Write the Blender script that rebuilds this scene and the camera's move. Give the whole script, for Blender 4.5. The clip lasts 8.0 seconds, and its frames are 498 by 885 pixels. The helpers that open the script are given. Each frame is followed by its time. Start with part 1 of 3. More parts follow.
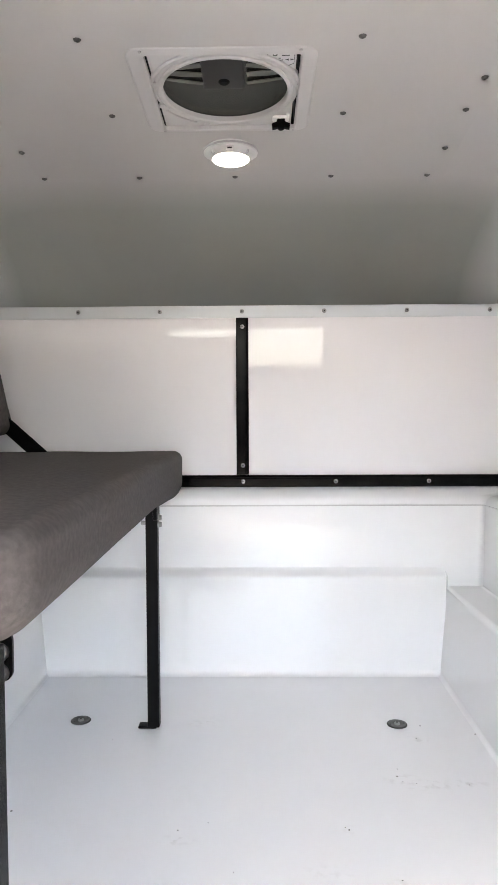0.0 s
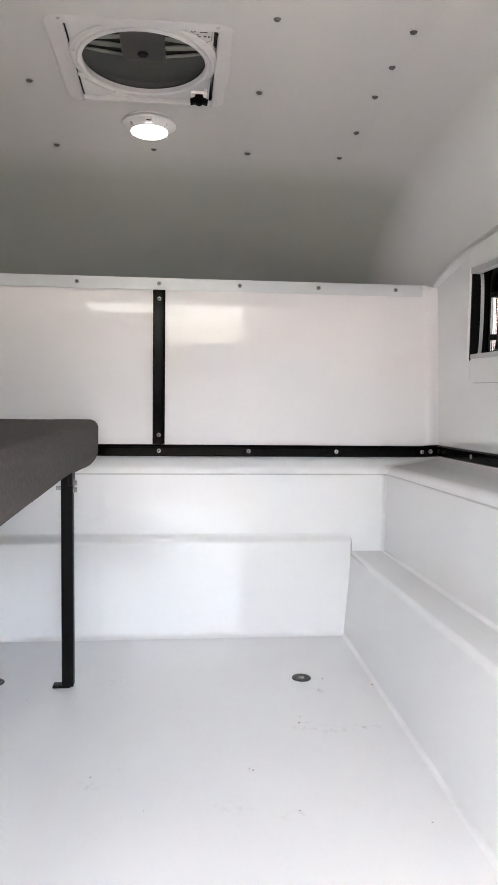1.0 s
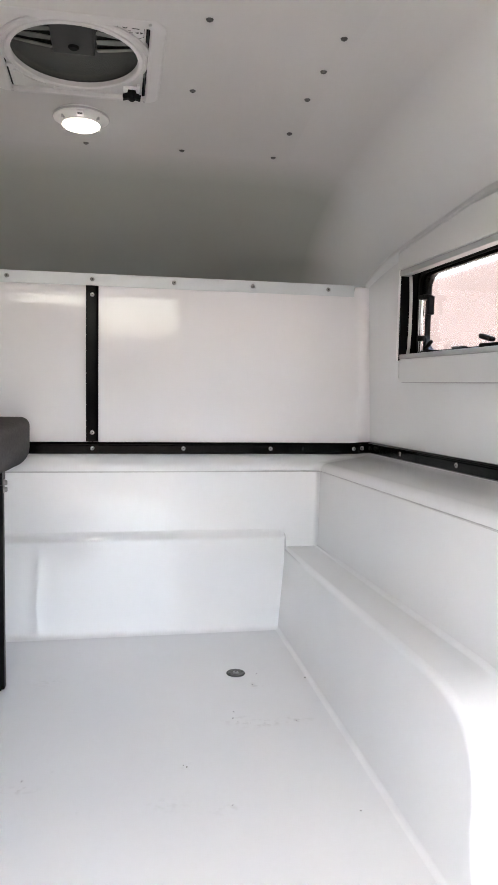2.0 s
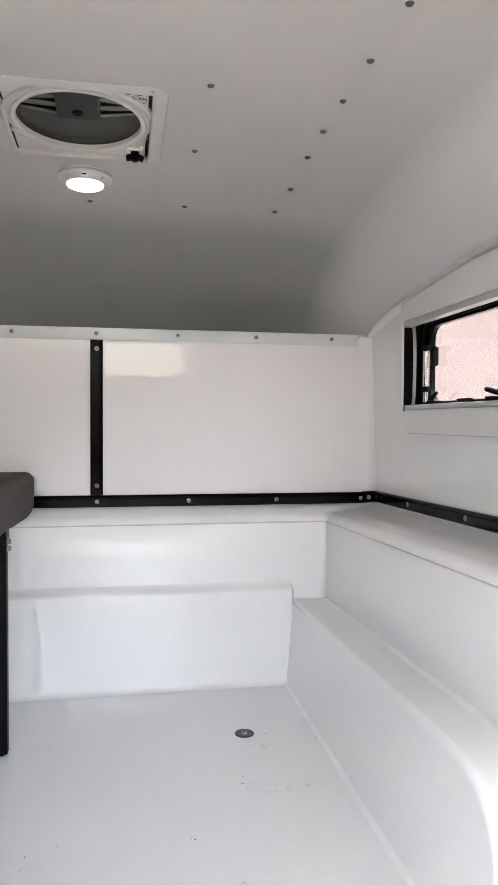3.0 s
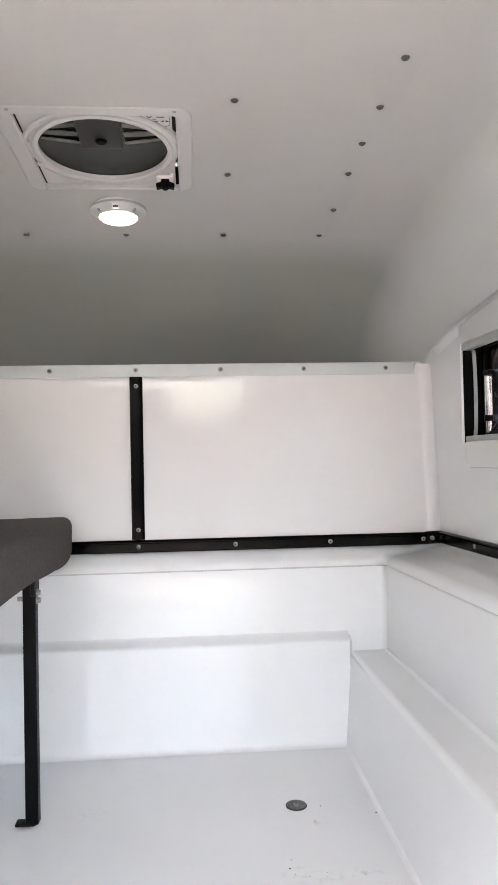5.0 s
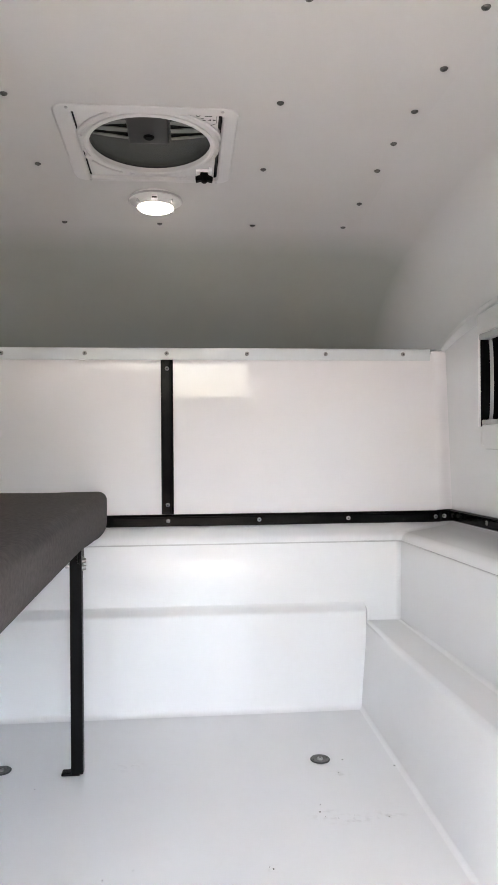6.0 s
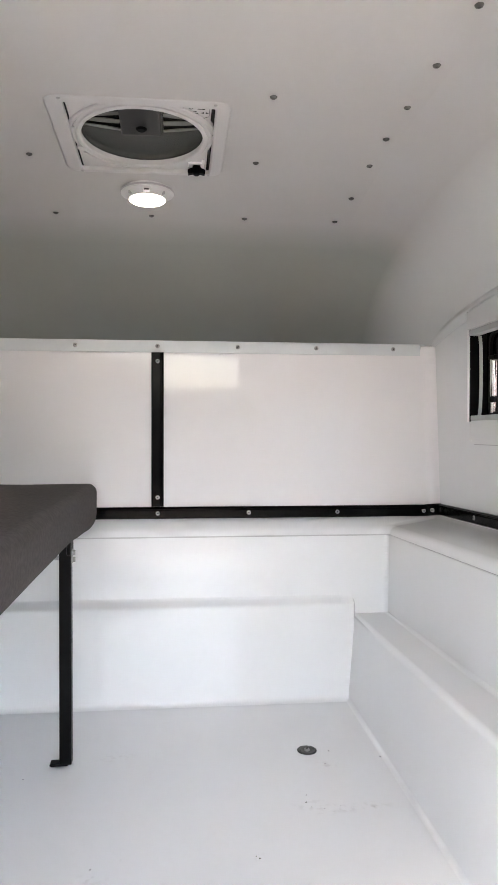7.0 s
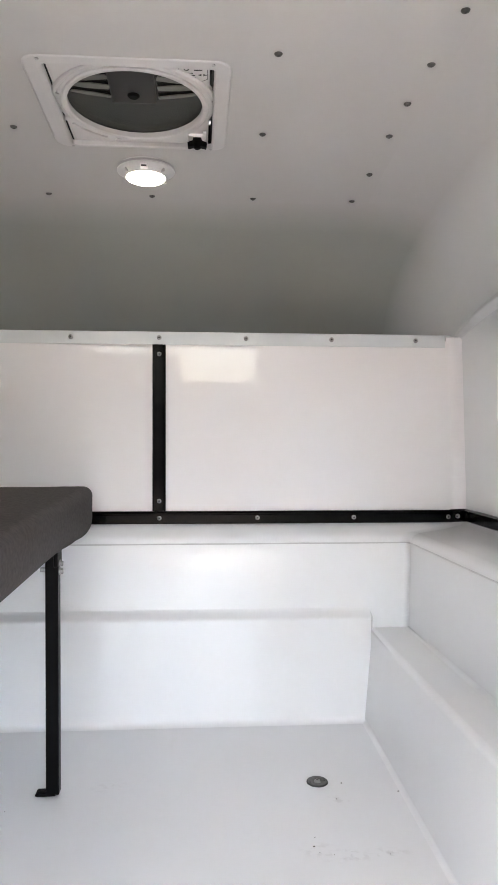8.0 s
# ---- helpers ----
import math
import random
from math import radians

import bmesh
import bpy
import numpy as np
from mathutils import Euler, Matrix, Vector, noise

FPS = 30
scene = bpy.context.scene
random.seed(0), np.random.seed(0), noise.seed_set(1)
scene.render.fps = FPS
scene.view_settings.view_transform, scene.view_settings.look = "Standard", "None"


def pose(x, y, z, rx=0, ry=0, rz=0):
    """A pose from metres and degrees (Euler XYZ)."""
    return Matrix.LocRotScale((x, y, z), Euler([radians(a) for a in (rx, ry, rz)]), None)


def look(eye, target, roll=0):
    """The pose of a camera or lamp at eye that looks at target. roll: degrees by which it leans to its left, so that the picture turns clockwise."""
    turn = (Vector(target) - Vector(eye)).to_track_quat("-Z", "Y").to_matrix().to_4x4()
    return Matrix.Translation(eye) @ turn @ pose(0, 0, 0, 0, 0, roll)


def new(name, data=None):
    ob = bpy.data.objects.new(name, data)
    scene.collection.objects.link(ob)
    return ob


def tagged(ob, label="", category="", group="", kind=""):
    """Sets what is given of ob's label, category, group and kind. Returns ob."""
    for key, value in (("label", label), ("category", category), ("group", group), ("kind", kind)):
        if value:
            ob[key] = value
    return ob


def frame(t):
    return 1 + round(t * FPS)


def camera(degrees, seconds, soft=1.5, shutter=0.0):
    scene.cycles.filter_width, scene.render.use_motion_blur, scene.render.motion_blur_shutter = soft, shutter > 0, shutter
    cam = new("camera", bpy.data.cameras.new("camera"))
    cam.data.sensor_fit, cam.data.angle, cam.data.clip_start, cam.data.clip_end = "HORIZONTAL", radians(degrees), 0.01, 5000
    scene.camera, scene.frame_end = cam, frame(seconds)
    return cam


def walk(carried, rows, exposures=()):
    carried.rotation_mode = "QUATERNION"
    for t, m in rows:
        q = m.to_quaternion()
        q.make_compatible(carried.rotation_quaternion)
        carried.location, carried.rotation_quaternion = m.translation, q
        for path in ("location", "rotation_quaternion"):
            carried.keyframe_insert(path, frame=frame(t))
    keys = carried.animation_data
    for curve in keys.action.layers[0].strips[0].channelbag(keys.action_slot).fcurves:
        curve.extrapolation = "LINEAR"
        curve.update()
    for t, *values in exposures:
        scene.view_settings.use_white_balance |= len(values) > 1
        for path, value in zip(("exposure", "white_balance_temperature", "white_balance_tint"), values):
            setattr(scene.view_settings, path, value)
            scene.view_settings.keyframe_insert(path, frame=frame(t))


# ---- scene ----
cam = camera(38.6, 8.0)
PATH = [
    (0, (0.074, 0.071, 0.86), (0.041, 2.069, 0.772), -0.3),
    (0.2, (0.068, 0.048, 0.858), (0.062, 2.045, 0.760), -0.1),
    (0.5, (0.059, 0.019, 0.854), (0.125, 2.015, 0.735), 0.2),
    (1, (0.087, -0.005, 0.834), (0.28, 1.98, 0.689), 0.8),
    (1.5, (0.102, -0.017, 0.84), (0.413, 1.952, 0.676), 1.3),
    (1.7, (0.099, -0.018, 0.847), (0.452, 1.943, 0.676), 1.5),
    (2.8, (0.094, -0.009, 0.878), (0.466, 1.954, 0.792), 0.6),
    (3, (0.096, 0.0, 0.899), (0.449, 1.968, 0.839), 0.3),
    (3.5, (0.125, 0.061, 0.931), (0.406, 2.041, 0.932), -0.5),
    (4, (0.203, 0.131, 0.931), (0.412, 2.119, 0.967), -1.1),
    (4.2, (0.231, 0.153, 0.907), (0.414, 2.144, 0.957), -1.3),
    (5.3, (0.173, 0.127, 0.904), (0.318, 2.121, 0.932), -1.1),
    (5.5, (0.145, 0.094, 0.914), (0.296, 2.088, 0.929), -0.9),
    (6, (0.076, 0.026, 0.894), (0.253, 2.018, 0.889), -0.4),
    (6.5, (0.044, 0.005, 0.897), (0.246, 1.994, 0.876), -0.0),
    (7, (0.075, 0.019, 0.899), (0.28, 2.009, 0.871), 0.1),
    (7.5, (0.105, 0.104, 0.914), (0.277, 2.096, 0.884), -0.0),
    (8, (0.141, 0.198, 0.916), (0.279, 2.193, 0.869), 0.2),
]
EXPOSURE, KELVIN, TINT = 4.43, 7230, 8
GAIN = [(0.0, 0.07), (0.5, 0.05), (1.5, -0.16), (3.0, -0.26), (4.0, -0.10), (5.5, 0.0), (6.5, -0.05), (7.0, -0.10), (8.0, -0.06)]
walk(cam, [(t, look(eye, target, roll)) for t, eye, target, roll in PATH], [(t, EXPOSURE + g, KELVIN, TINT) for t, g in GAIN])

# ---------------------------------------------------------------- light
world = bpy.data.worlds.new("overcast_sky")
scene.world = world
world.use_nodes = True
wn = world.node_tree.nodes
sky = wn.new("ShaderNodeTexSky")
sky.sky_type = 'NISHITA'
sky.sun_disc = False
sky.sun_elevation = radians(64.4)
sky.sun_rotation = radians(206.6)
sky.air_density, sky.dust_density, sky.ozone_density = 1.0, 4.6, 1.2
wn["Background"].inputs["Strength"].default_value = 0.15
world.node_tree.links.new(sky.outputs[0], wn["Background"].inputs["Color"])

sun_data = bpy.data.lights.new("sun", 'SUN')
sun_data.energy = 1.1
sun_data.angle = radians(12)
sun_data.color = (1.0, 0.965, 0.93)
sun = new("sun", sun_data)
sun.matrix_world = look((-3.0, -6.0, 14.0), (0, 0, 0))


# ---------------------------------------------------------------- materials
def mat(name, color, rough=0.5, metal=0.0, coat=0.0, bump=0.0, bump_scale=60.0, vary=0.0, vary_scale=4.0,
        rough_vary=0.0, spec=0.5):
    m = bpy.data.materials.new(name)
    m.use_nodes = True
    nt = m.node_tree
    n, l = nt.nodes, nt.links
    b = n["Principled BSDF"]
    b.inputs["Base Color"].default_value = (*color, 1)
    b.inputs["Roughness"].default_value = rough
    b.inputs["Metallic"].default_value = metal
    b.inputs["Coat Weight"].default_value = coat
    b.inputs["Coat Roughness"].default_value = 0.05
    b.inputs["Specular IOR Level"].default_value = spec
    tc = n.new("ShaderNodeTexCoord")
    if vary > 0 or rough_vary > 0:
        nz = n.new("ShaderNodeTexNoise")
        nz.inputs["Scale"].default_value = vary_scale
        nz.inputs["Detail"].default_value = 6
        l.new(tc.outputs["Object"], nz.inputs["Vector"])
        if vary > 0:
            r = n.new("ShaderNodeValToRGB")
            r.color_ramp.elements[0].position, r.color_ramp.elements[1].position = 0.3, 0.7
            r.color_ramp.elements[0].color = (*[c * (1 - vary) for c in color], 1)
            r.color_ramp.elements[1].color = (*[min(1, c * (1 + vary * 0.5)) for c in color], 1)
            l.new(nz.outputs["Fac"], r.inputs["Fac"])
            l.new(r.outputs["Color"], b.inputs["Base Color"])
        if rough_vary > 0:
            mr = n.new("ShaderNodeMapRange")
            mr.inputs["From Min"].default_value, mr.inputs["From Max"].default_value = 0.3, 0.7
            mr.inputs["To Min"].default_value = max(0.02, rough - rough_vary)
            mr.inputs["To Max"].default_value = rough + rough_vary
            l.new(nz.outputs["Fac"], mr.inputs["Value"])
            l.new(mr.outputs["Result"], b.inputs["Roughness"])
    if bump > 0:
        nb = n.new("ShaderNodeTexNoise")
        nb.inputs["Scale"].default_value = bump_scale
        nb.inputs["Detail"].default_value = 4
        l.new(tc.outputs["Object"], nb.inputs["Vector"])
        bp = n.new("ShaderNodeBump")
        bp.inputs["Strength"].default_value = bump
        bp.inputs["Distance"].default_value = 0.002
        l.new(nb.outputs["Fac"], bp.inputs["Height"])
        l.new(bp.outputs["Normal"], b.inputs["Normal"])
    return m


GELCOAT = mat("white_gelcoat", (0.770, 0.774, 0.778), 0.04, spec=0.40, bump=0.03, bump_scale=5, vary=0.02, vary_scale=3, rough_vary=0.02)
PANEL = mat("white_glossy_panel", (0.774, 0.755, 0.761), 0.025, spec=0.31, bump=0.045, bump_scale=4, vary=0.02, vary_scale=2)
FLOOR = mat("white_gelcoat_floor", (0.760, 0.765, 0.774), 0.07, coat=0.3, bump=0.05, bump_scale=5, vary=0.02, vary_scale=3, rough_vary=0.05)


def scuffs(m, places):
    """Faint grey scuff marks and fine dust on the floor, at places (x, y, rx, ry, depth)."""
    n, l = m.node_tree.nodes, m.node_tree.links
    bsdf = n["Principled BSDF"]
    tc = n.new("ShaderNodeTexCoord")
    fine = n.new("ShaderNodeTexNoise")
    fine.inputs["Scale"].default_value, fine.inputs["Detail"].default_value = 55.0, 3
    l.new(tc.outputs["Object"], fine.inputs["Vector"])
    grit = n.new("ShaderNodeMapRange")
    grit.inputs["From Min"].default_value, grit.inputs["From Max"].default_value = 0.50, 0.66
    l.new(fine.outputs["Fac"], grit.inputs["Value"])
    total = None
    for x, y, rx, ry, depth in places:
        mp = n.new("ShaderNodeMapping")
        mp.inputs["Location"].default_value = (-x / rx, -y / ry, 0)
        mp.inputs["Scale"].default_value = (1 / rx, 1 / ry, 0)
        l.new(tc.outputs["Object"], mp.inputs["Vector"])
        ln = n.new("ShaderNodeVectorMath")
        ln.operation = 'LENGTH'
        l.new(mp.outputs["Vector"], ln.inputs[0])
        mr = n.new("ShaderNodeMapRange")
        mr.inputs["From Min"].default_value, mr.inputs["From Max"].default_value = 1.0, 0.2
        mr.inputs["To Max"].default_value = depth * 0.6
        l.new(ln.outputs["Value"], mr.inputs["Value"])
        if total is None:
            total = mr.outputs["Result"]
        else:
            mx = n.new("ShaderNodeMath")
            mx.operation = 'MAXIMUM'
            l.new(total, mx.inputs[0])
            l.new(mr.outputs["Result"], mx.inputs[1])
            total = mx.outputs[0]
    mul = n.new("ShaderNodeMath")
    mul.operation = 'MULTIPLY'
    l.new(total, mul.inputs[0])
    l.new(grit.outputs["Result"], mul.inputs[1])
    mix = n.new("ShaderNodeMix")
    mix.data_type = 'RGBA'
    old = bsdf.inputs["Base Color"].links[0].from_socket
    l.new(mul.outputs[0], mix.inputs["Factor"])
    l.new(old, mix.inputs["A"])
    mix.inputs["B"].default_value = (0.36, 0.34, 0.33, 1)
    l.new(mix.outputs["Result"], bsdf.inputs["Base Color"])


scuffs(FLOOR, [(0.455, 1.675, 0.075, 0.030, 0.55), (0.545, 1.68, 0.060, 0.028, 0.55), (0.485, 1.90, 0.045, 0.030, 0.4), (-0.085, 2.00, 0.07, 0.05, 0.30),
               (0.40, 1.70, 0.05, 0.03, 0.5), (-0.10, 1.46, 0.05, 0.02, 0.55), (0.255, 1.50, 0.025, 0.02, 0.5), (0.20, 1.36, 0.06, 0.035, 0.25), (0.32, 1.33, 0.05, 0.03, 0.3)])
# Shell grey darkened for the shade inside the nose.
SHELL = mat("shell_nose_shade", (0.325, 0.337, 0.308), 0.40, bump=0.25, bump_scale=9, vary=0.05, vary_scale=2.5)


def nose_shade_blend(m, board, white):
    """Nose shade painted as grey, feathered into the off-white roof and the white sides."""
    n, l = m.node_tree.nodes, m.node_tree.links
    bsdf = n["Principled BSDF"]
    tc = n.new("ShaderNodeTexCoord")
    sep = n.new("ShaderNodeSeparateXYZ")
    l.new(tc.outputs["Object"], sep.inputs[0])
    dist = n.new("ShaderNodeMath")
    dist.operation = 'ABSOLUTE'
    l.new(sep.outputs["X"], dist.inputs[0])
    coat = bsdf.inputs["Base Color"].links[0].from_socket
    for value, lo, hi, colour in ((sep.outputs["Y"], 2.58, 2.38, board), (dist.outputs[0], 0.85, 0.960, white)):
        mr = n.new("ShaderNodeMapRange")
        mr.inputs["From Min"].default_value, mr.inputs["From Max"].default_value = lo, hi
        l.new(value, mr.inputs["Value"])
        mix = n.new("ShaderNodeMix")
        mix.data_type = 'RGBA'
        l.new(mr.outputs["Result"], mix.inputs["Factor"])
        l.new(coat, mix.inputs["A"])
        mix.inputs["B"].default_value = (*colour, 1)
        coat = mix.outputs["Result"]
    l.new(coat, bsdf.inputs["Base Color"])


nose_shade_blend(SHELL, (0.452, 0.445, 0.436), (0.66, 0.667, 0.665))
SIDE = mat("white_side_gelcoat", (0.772, 0.78, 0.78), 0.18, coat=0.3, bump=0.14, bump_scale=8, vary=0.03, vary_scale=3)
# White ceiling board; its dimmer light is put into the greyer base colour.
CEIL = mat("matt_ceiling_board_shaded", (0.452, 0.445, 0.436), 0.45, bump=0.2, bump_scale=9, vary=0.03, vary_scale=3)
BLACK = mat("black_gloss_plastic", (0.0015, 0.0015, 0.0015), 0.16, spec=0.08, bump=0.1, bump_scale=40, rough_vary=0.08, vary_scale=20)
BLACK_STEEL = mat("black_powder_coat", (0.002, 0.002, 0.002), 0.34, spec=0.06, bump=0.3, bump_scale=400)
BLACK_MATT = mat("black_rubber", (0.003, 0.003, 0.003), 0.6, spec=0.06, bump=0.2, bump_scale=200)
ALU = mat("white_aluminium_trim", (0.61, 0.64, 0.65), 0.32, metal=0.0, vary=0.04, vary_scale=12, bump=0.1, bump_scale=90)
ZINC = mat("zinc_plated_steel", (0.34, 0.34, 0.335), 0.30, metal=1.0, vary=0.2, vary_scale=120)
DULL_STEEL = mat("dull_steel", (0.11, 0.11, 0.106), 0.40, metal=1.0, vary=0.3, vary_scale=150)
CHROME = mat("chrome", (0.80, 0.80, 0.80), 0.08, metal=1.0)
SLOT = mat("dark_recess", (0.03, 0.03, 0.03), 0.7)
HOUSING = mat("pale_grey_plastic", (0.60, 0.60, 0.59), 0.35, bump=0.08, bump_scale=150, vary=0.02, vary_scale=8)
PLASTIC = mat("white_plastic", (0.78, 0.77, 0.76), 0.38, bump=0.08, bump_scale=150, vary=0.02, vary_scale=8)
# White plastic again, darkened to carry the shade under the roof.
VENT_PLASTIC = mat("shaded_vent_plastic", (0.48, 0.475, 0.472), 0.38, bump=0.08, bump_scale=150, vary=0.02, vary_scale=8)
MOTOR = mat("dark_fan_motor", (0.006, 0.006, 0.006), 0.5, vary=0.2, vary_scale=20)
GREY_PLASTIC = mat("light_grey_plastic", (0.36, 0.36, 0.355), 0.35, bump=0.08, bump_scale=150)
FABRIC = mat("brown_grey_fabric", (0.080, 0.0705, 0.0675), 0.95, spec=0.2, bump=0.22, bump_scale=260, vary=0.24, vary_scale=95)
FAN_DARK = mat("smoked_dome", (0.017, 0.019, 0.015), 0.25, vary=0.25, vary_scale=7)
BLADE = mat("pale_fan_blade", (0.095, 0.10, 0.088), 0.45, vary=0.35, vary_scale=20)
INK = mat("black_ink", (0.02, 0.02, 0.02), 0.6)
CONCRETE = mat("brown_paved_ground", (0.155, 0.13, 0.12), 0.9, bump=0.4, bump_scale=30, vary=0.25, vary_scale=1.5)
PINK = mat("pink_rendered_wall", (0.092, 0.068, 0.063), 0.9, bump=0.4, bump_scale=25, vary=0.15, vary_scale=1.2)
JOINT = mat("grey_joint", (0.52, 0.52, 0.52), 0.7)

GLASS = bpy.data.materials.new("acrylic_pane")
GLASS.use_nodes = True
_g = GLASS.node_tree.nodes["Principled BSDF"]
_g.inputs["Base Color"].default_value = (0.97, 0.97, 0.97, 1)
_g.inputs["Roughness"].default_value = 0.04
_g.inputs["Transmission Weight"].default_value = 1.0
_g.inputs["IOR"].default_value = 1.2

LENS = bpy.data.materials.new("lit_lamp_lens")
LENS.use_nodes = True
_e = LENS.node_tree.nodes["Principled BSDF"]
_e.inputs["Base Color"].default_value = (0.9, 0.9, 0.9, 1)
_e.inputs["Emission Color"].default_value = (1.0, 0.97, 0.93, 1)
_e.inputs["Emission Strength"].default_value = 1.6


# ---------------------------------------------------------------- mesh tools
def finish(bm, angle=35):
    bmesh.ops.recalc_face_normals(bm, faces=bm.faces)
    lim = radians(angle)
    for e in bm.edges:
        e.smooth = not (len(e.link_faces) == 2 and e.calc_face_angle(0) > lim)
    for f in bm.faces:
        f.smooth = True
    return bm


def obj(name, bm, material, angle=35):
    finish(bm, angle)
    me = bpy.data.meshes.new(name)
    bm.to_mesh(me)
    bm.free()
    me.materials.append(material)
    ob = new(name, me)
    wn_mod = ob.modifiers.new("even_normals", 'WEIGHTED_NORMAL')
    wn_mod.keep_sharp = True
    return ob


def part(name, bm, material, parent, label="", angle=35):
    ob = obj(name, bm, material, angle)
    ob.parent = parent
    if label:
        ob["label"] = label
    return ob


def empty(name, loc=(0, 0, 0)):
    ob = new(name)
    ob.empty_display_size = 0.05
    ob.location = loc
    bpy.context.view_layer.update()
    return ob


def box(x0, x1, y0, y1, z0, z1, bev=0.0, seg=2, bm=None, m=None):
    """Box with bevelled edges, in world numbers or through a matrix."""
    b = bmesh.new()
    bmesh.ops.create_cube(b, size=1.0)
    for v in b.verts:
        v.co = Vector((x0 + (v.co.x + .5) * (x1 - x0), y0 + (v.co.y + .5) * (y1 - y0), z0 + (v.co.z + .5) * (z1 - z0)))
    if bev > 0:
        bmesh.ops.bevel(b, geom=b.edges[:], offset=bev, segments=seg, profile=0.5, affect='EDGES')
    if m is not None:
        bmesh.ops.transform(b, matrix=m, verts=b.verts)
    return b if bm is None else join(bm, b)


def join(bm, other):
    me = bpy.data.meshes.new("tmp")
    other.to_mesh(me)
    other.free()
    bm.from_mesh(me)
    bpy.data.meshes.remove(me)
    return bm


def lathe(profile, n=32, m=None):
    """Turned body from (radius, z) pairs."""
    b = bmesh.new()
    rings = []
    for r, z in profile:
        if r < 1e-6:
            rings.append([b.verts.new((0, 0, z))])
        else:
            rings.append([b.verts.new((r * math.cos(2 * math.pi * i / n), r * math.sin(2 * math.pi * i / n), z)) for i in range(n)])
    for a, c in zip(rings, rings[1:]):
        for i in range(n):
            j = (i + 1) % n
            vs = [a[0]] if len(a) == 1 else [a[i], a[j]]
            vs += [c[0]] if len(c) == 1 else [c[j], c[i]]
            if len(vs) > 2:
                b.faces.new(vs)
    if m is not None:
        bmesh.ops.transform(b, matrix=m, verts=b.verts)
    return b


def grid(rows, closed=False, bm=None):
    """Skin over rows of points."""
    b = bm or bmesh.new()
    vs = [[b.verts.new(p) for p in row] for row in rows]
    for a, c in zip(vs, vs[1:]):
        k = len(a)
        for i in range(k if closed else k - 1):
            b.faces.new((a[i], a[(i + 1) % k], c[(i + 1) % k], c[i]))
    return b


def prism(outline, depth, to_world):
    """Solid from a 2D outline; to_world maps (u, v, w) to a place."""
    b = bmesh.new()
    lo = [b.verts.new(to_world(u, v, 0)) for u, v in outline]
    hi = [b.verts.new(to_world(u, v, depth)) for u, v in outline]
    b.faces.new(lo)
    b.faces.new(hi[::-1])
    k = len(outline)
    for i in range(k):
        b.faces.new((lo[i], hi[i], hi[(i + 1) % k], lo[(i + 1) % k]))
    return b


def rounded(u0, u1, v0, v1, r, n=6):
    pts = []
    for cu, cv, a in ((u1 - r, v1 - r, 0), (u0 + r, v1 - r, 90), (u0 + r, v0 + r, 180), (u1 - r, v0 + r, 270)):
        for i in range(n + 1):
            t = radians(a + 90 * i / n)
            pts.append((cu + r * math.cos(t), cv + r * math.sin(t)))
    return pts


def ring(outer, inner, depth, to_world):
    """Solid frame between two outlines of as many points."""
    b = bmesh.new()
    k = len(outer)
    lay = [[b.verts.new(to_world(u, v, w)) for u, v in o] for o, w in ((outer, 0), (outer, depth), (inner, depth), (inner, 0))]
    for a, c in zip(lay, lay[1:] + lay[:1]):
        for i in range(k):
            b.faces.new((a[i], a[(i + 1) % k], c[(i + 1) % k], c[i]))
    return b


CX, REAR = 0.012, -0.70


def u_line(hw, yf, r, z, slope=0.0, y0=REAR):
    """Plan line round the inside: rear left, round the front, rear right, rising gently to the rear."""
    pts = []
    for i in range(9):
        pts.append((-hw, y0 + (yf - r - y0) * i / 8))
    for i in range(1, 8):
        a = radians(180 - 90 * i / 8)
        pts.append((-hw + r + r * math.cos(a), yf - r + r * math.sin(a)))
    for i in range(9):
        pts.append((-hw + r + (2 * hw - 2 * r) * i / 8, yf))
    for i in range(1, 8):
        a = radians(90 - 90 * i / 8)
        pts.append((hw - r + r * math.cos(a), yf - r + r * math.sin(a)))
    for i in range(9):
        pts.append((hw, yf - r - (yf - r - y0) * i / 8))
    return [(CX + x, y, z + slope * min(1.3, max(0.0, 2.38 - y))) for x, y in pts]


# ---------------------------------------------------------------- setting: tub
YB = 2.44            # upper front wall
floor_bm = box(CX - 0.82, CX + 0.82, REAR, 2.42, -0.05, 0.0)
floor = tagged(obj("floor", floor_bm, FLOOR), "glossy white moulded fibreglass floor with scuffs", "floor", kind="structure")


# upper tub wall, behind the lower step and the wheel boxes
tub = grid([u_line(0.786, 2.3855, 0.016, 0.549, 0.03), u_line(0.784, 2.385, 0.016, 0.40, 0.02),
            u_line(0.782, 2.385, 0.016, 0.25), u_line(0.782, 2.385, 0.016, -0.01)])
tub_wall = tagged(obj("wall_tub", tub, GELCOAT, 50), "glossy white moulded fibreglass tub wall", "wall", kind="structure")

# sloping flange between the tub and the upper walls, with a rolled lip
fl = grid([u_line(0.815, 2.41, 0.025, 0.553, 0.03), u_line(0.784, 2.380, 0.03, 0.553, 0.03), u_line(0.7815, 2.3775, 0.03, 0.555, 0.03),
           u_line(0.7825, 2.3785, 0.03, 0.562, 0.03), u_line(0.787, 2.383, 0.03, 0.570, 0.03), u_line(0.796, 2.390, 0.032, 0.577, 0.03),
           u_line(0.812, 2.399, 0.034, 0.582, 0.03), u_line(0.90, 2.417, 0.04, 0.594, 0.026), u_line(0.955, 2.434, 0.04, 0.603, 0.022), u_line(0.975, 2.448, 0.04, 0.612, 0.022)])
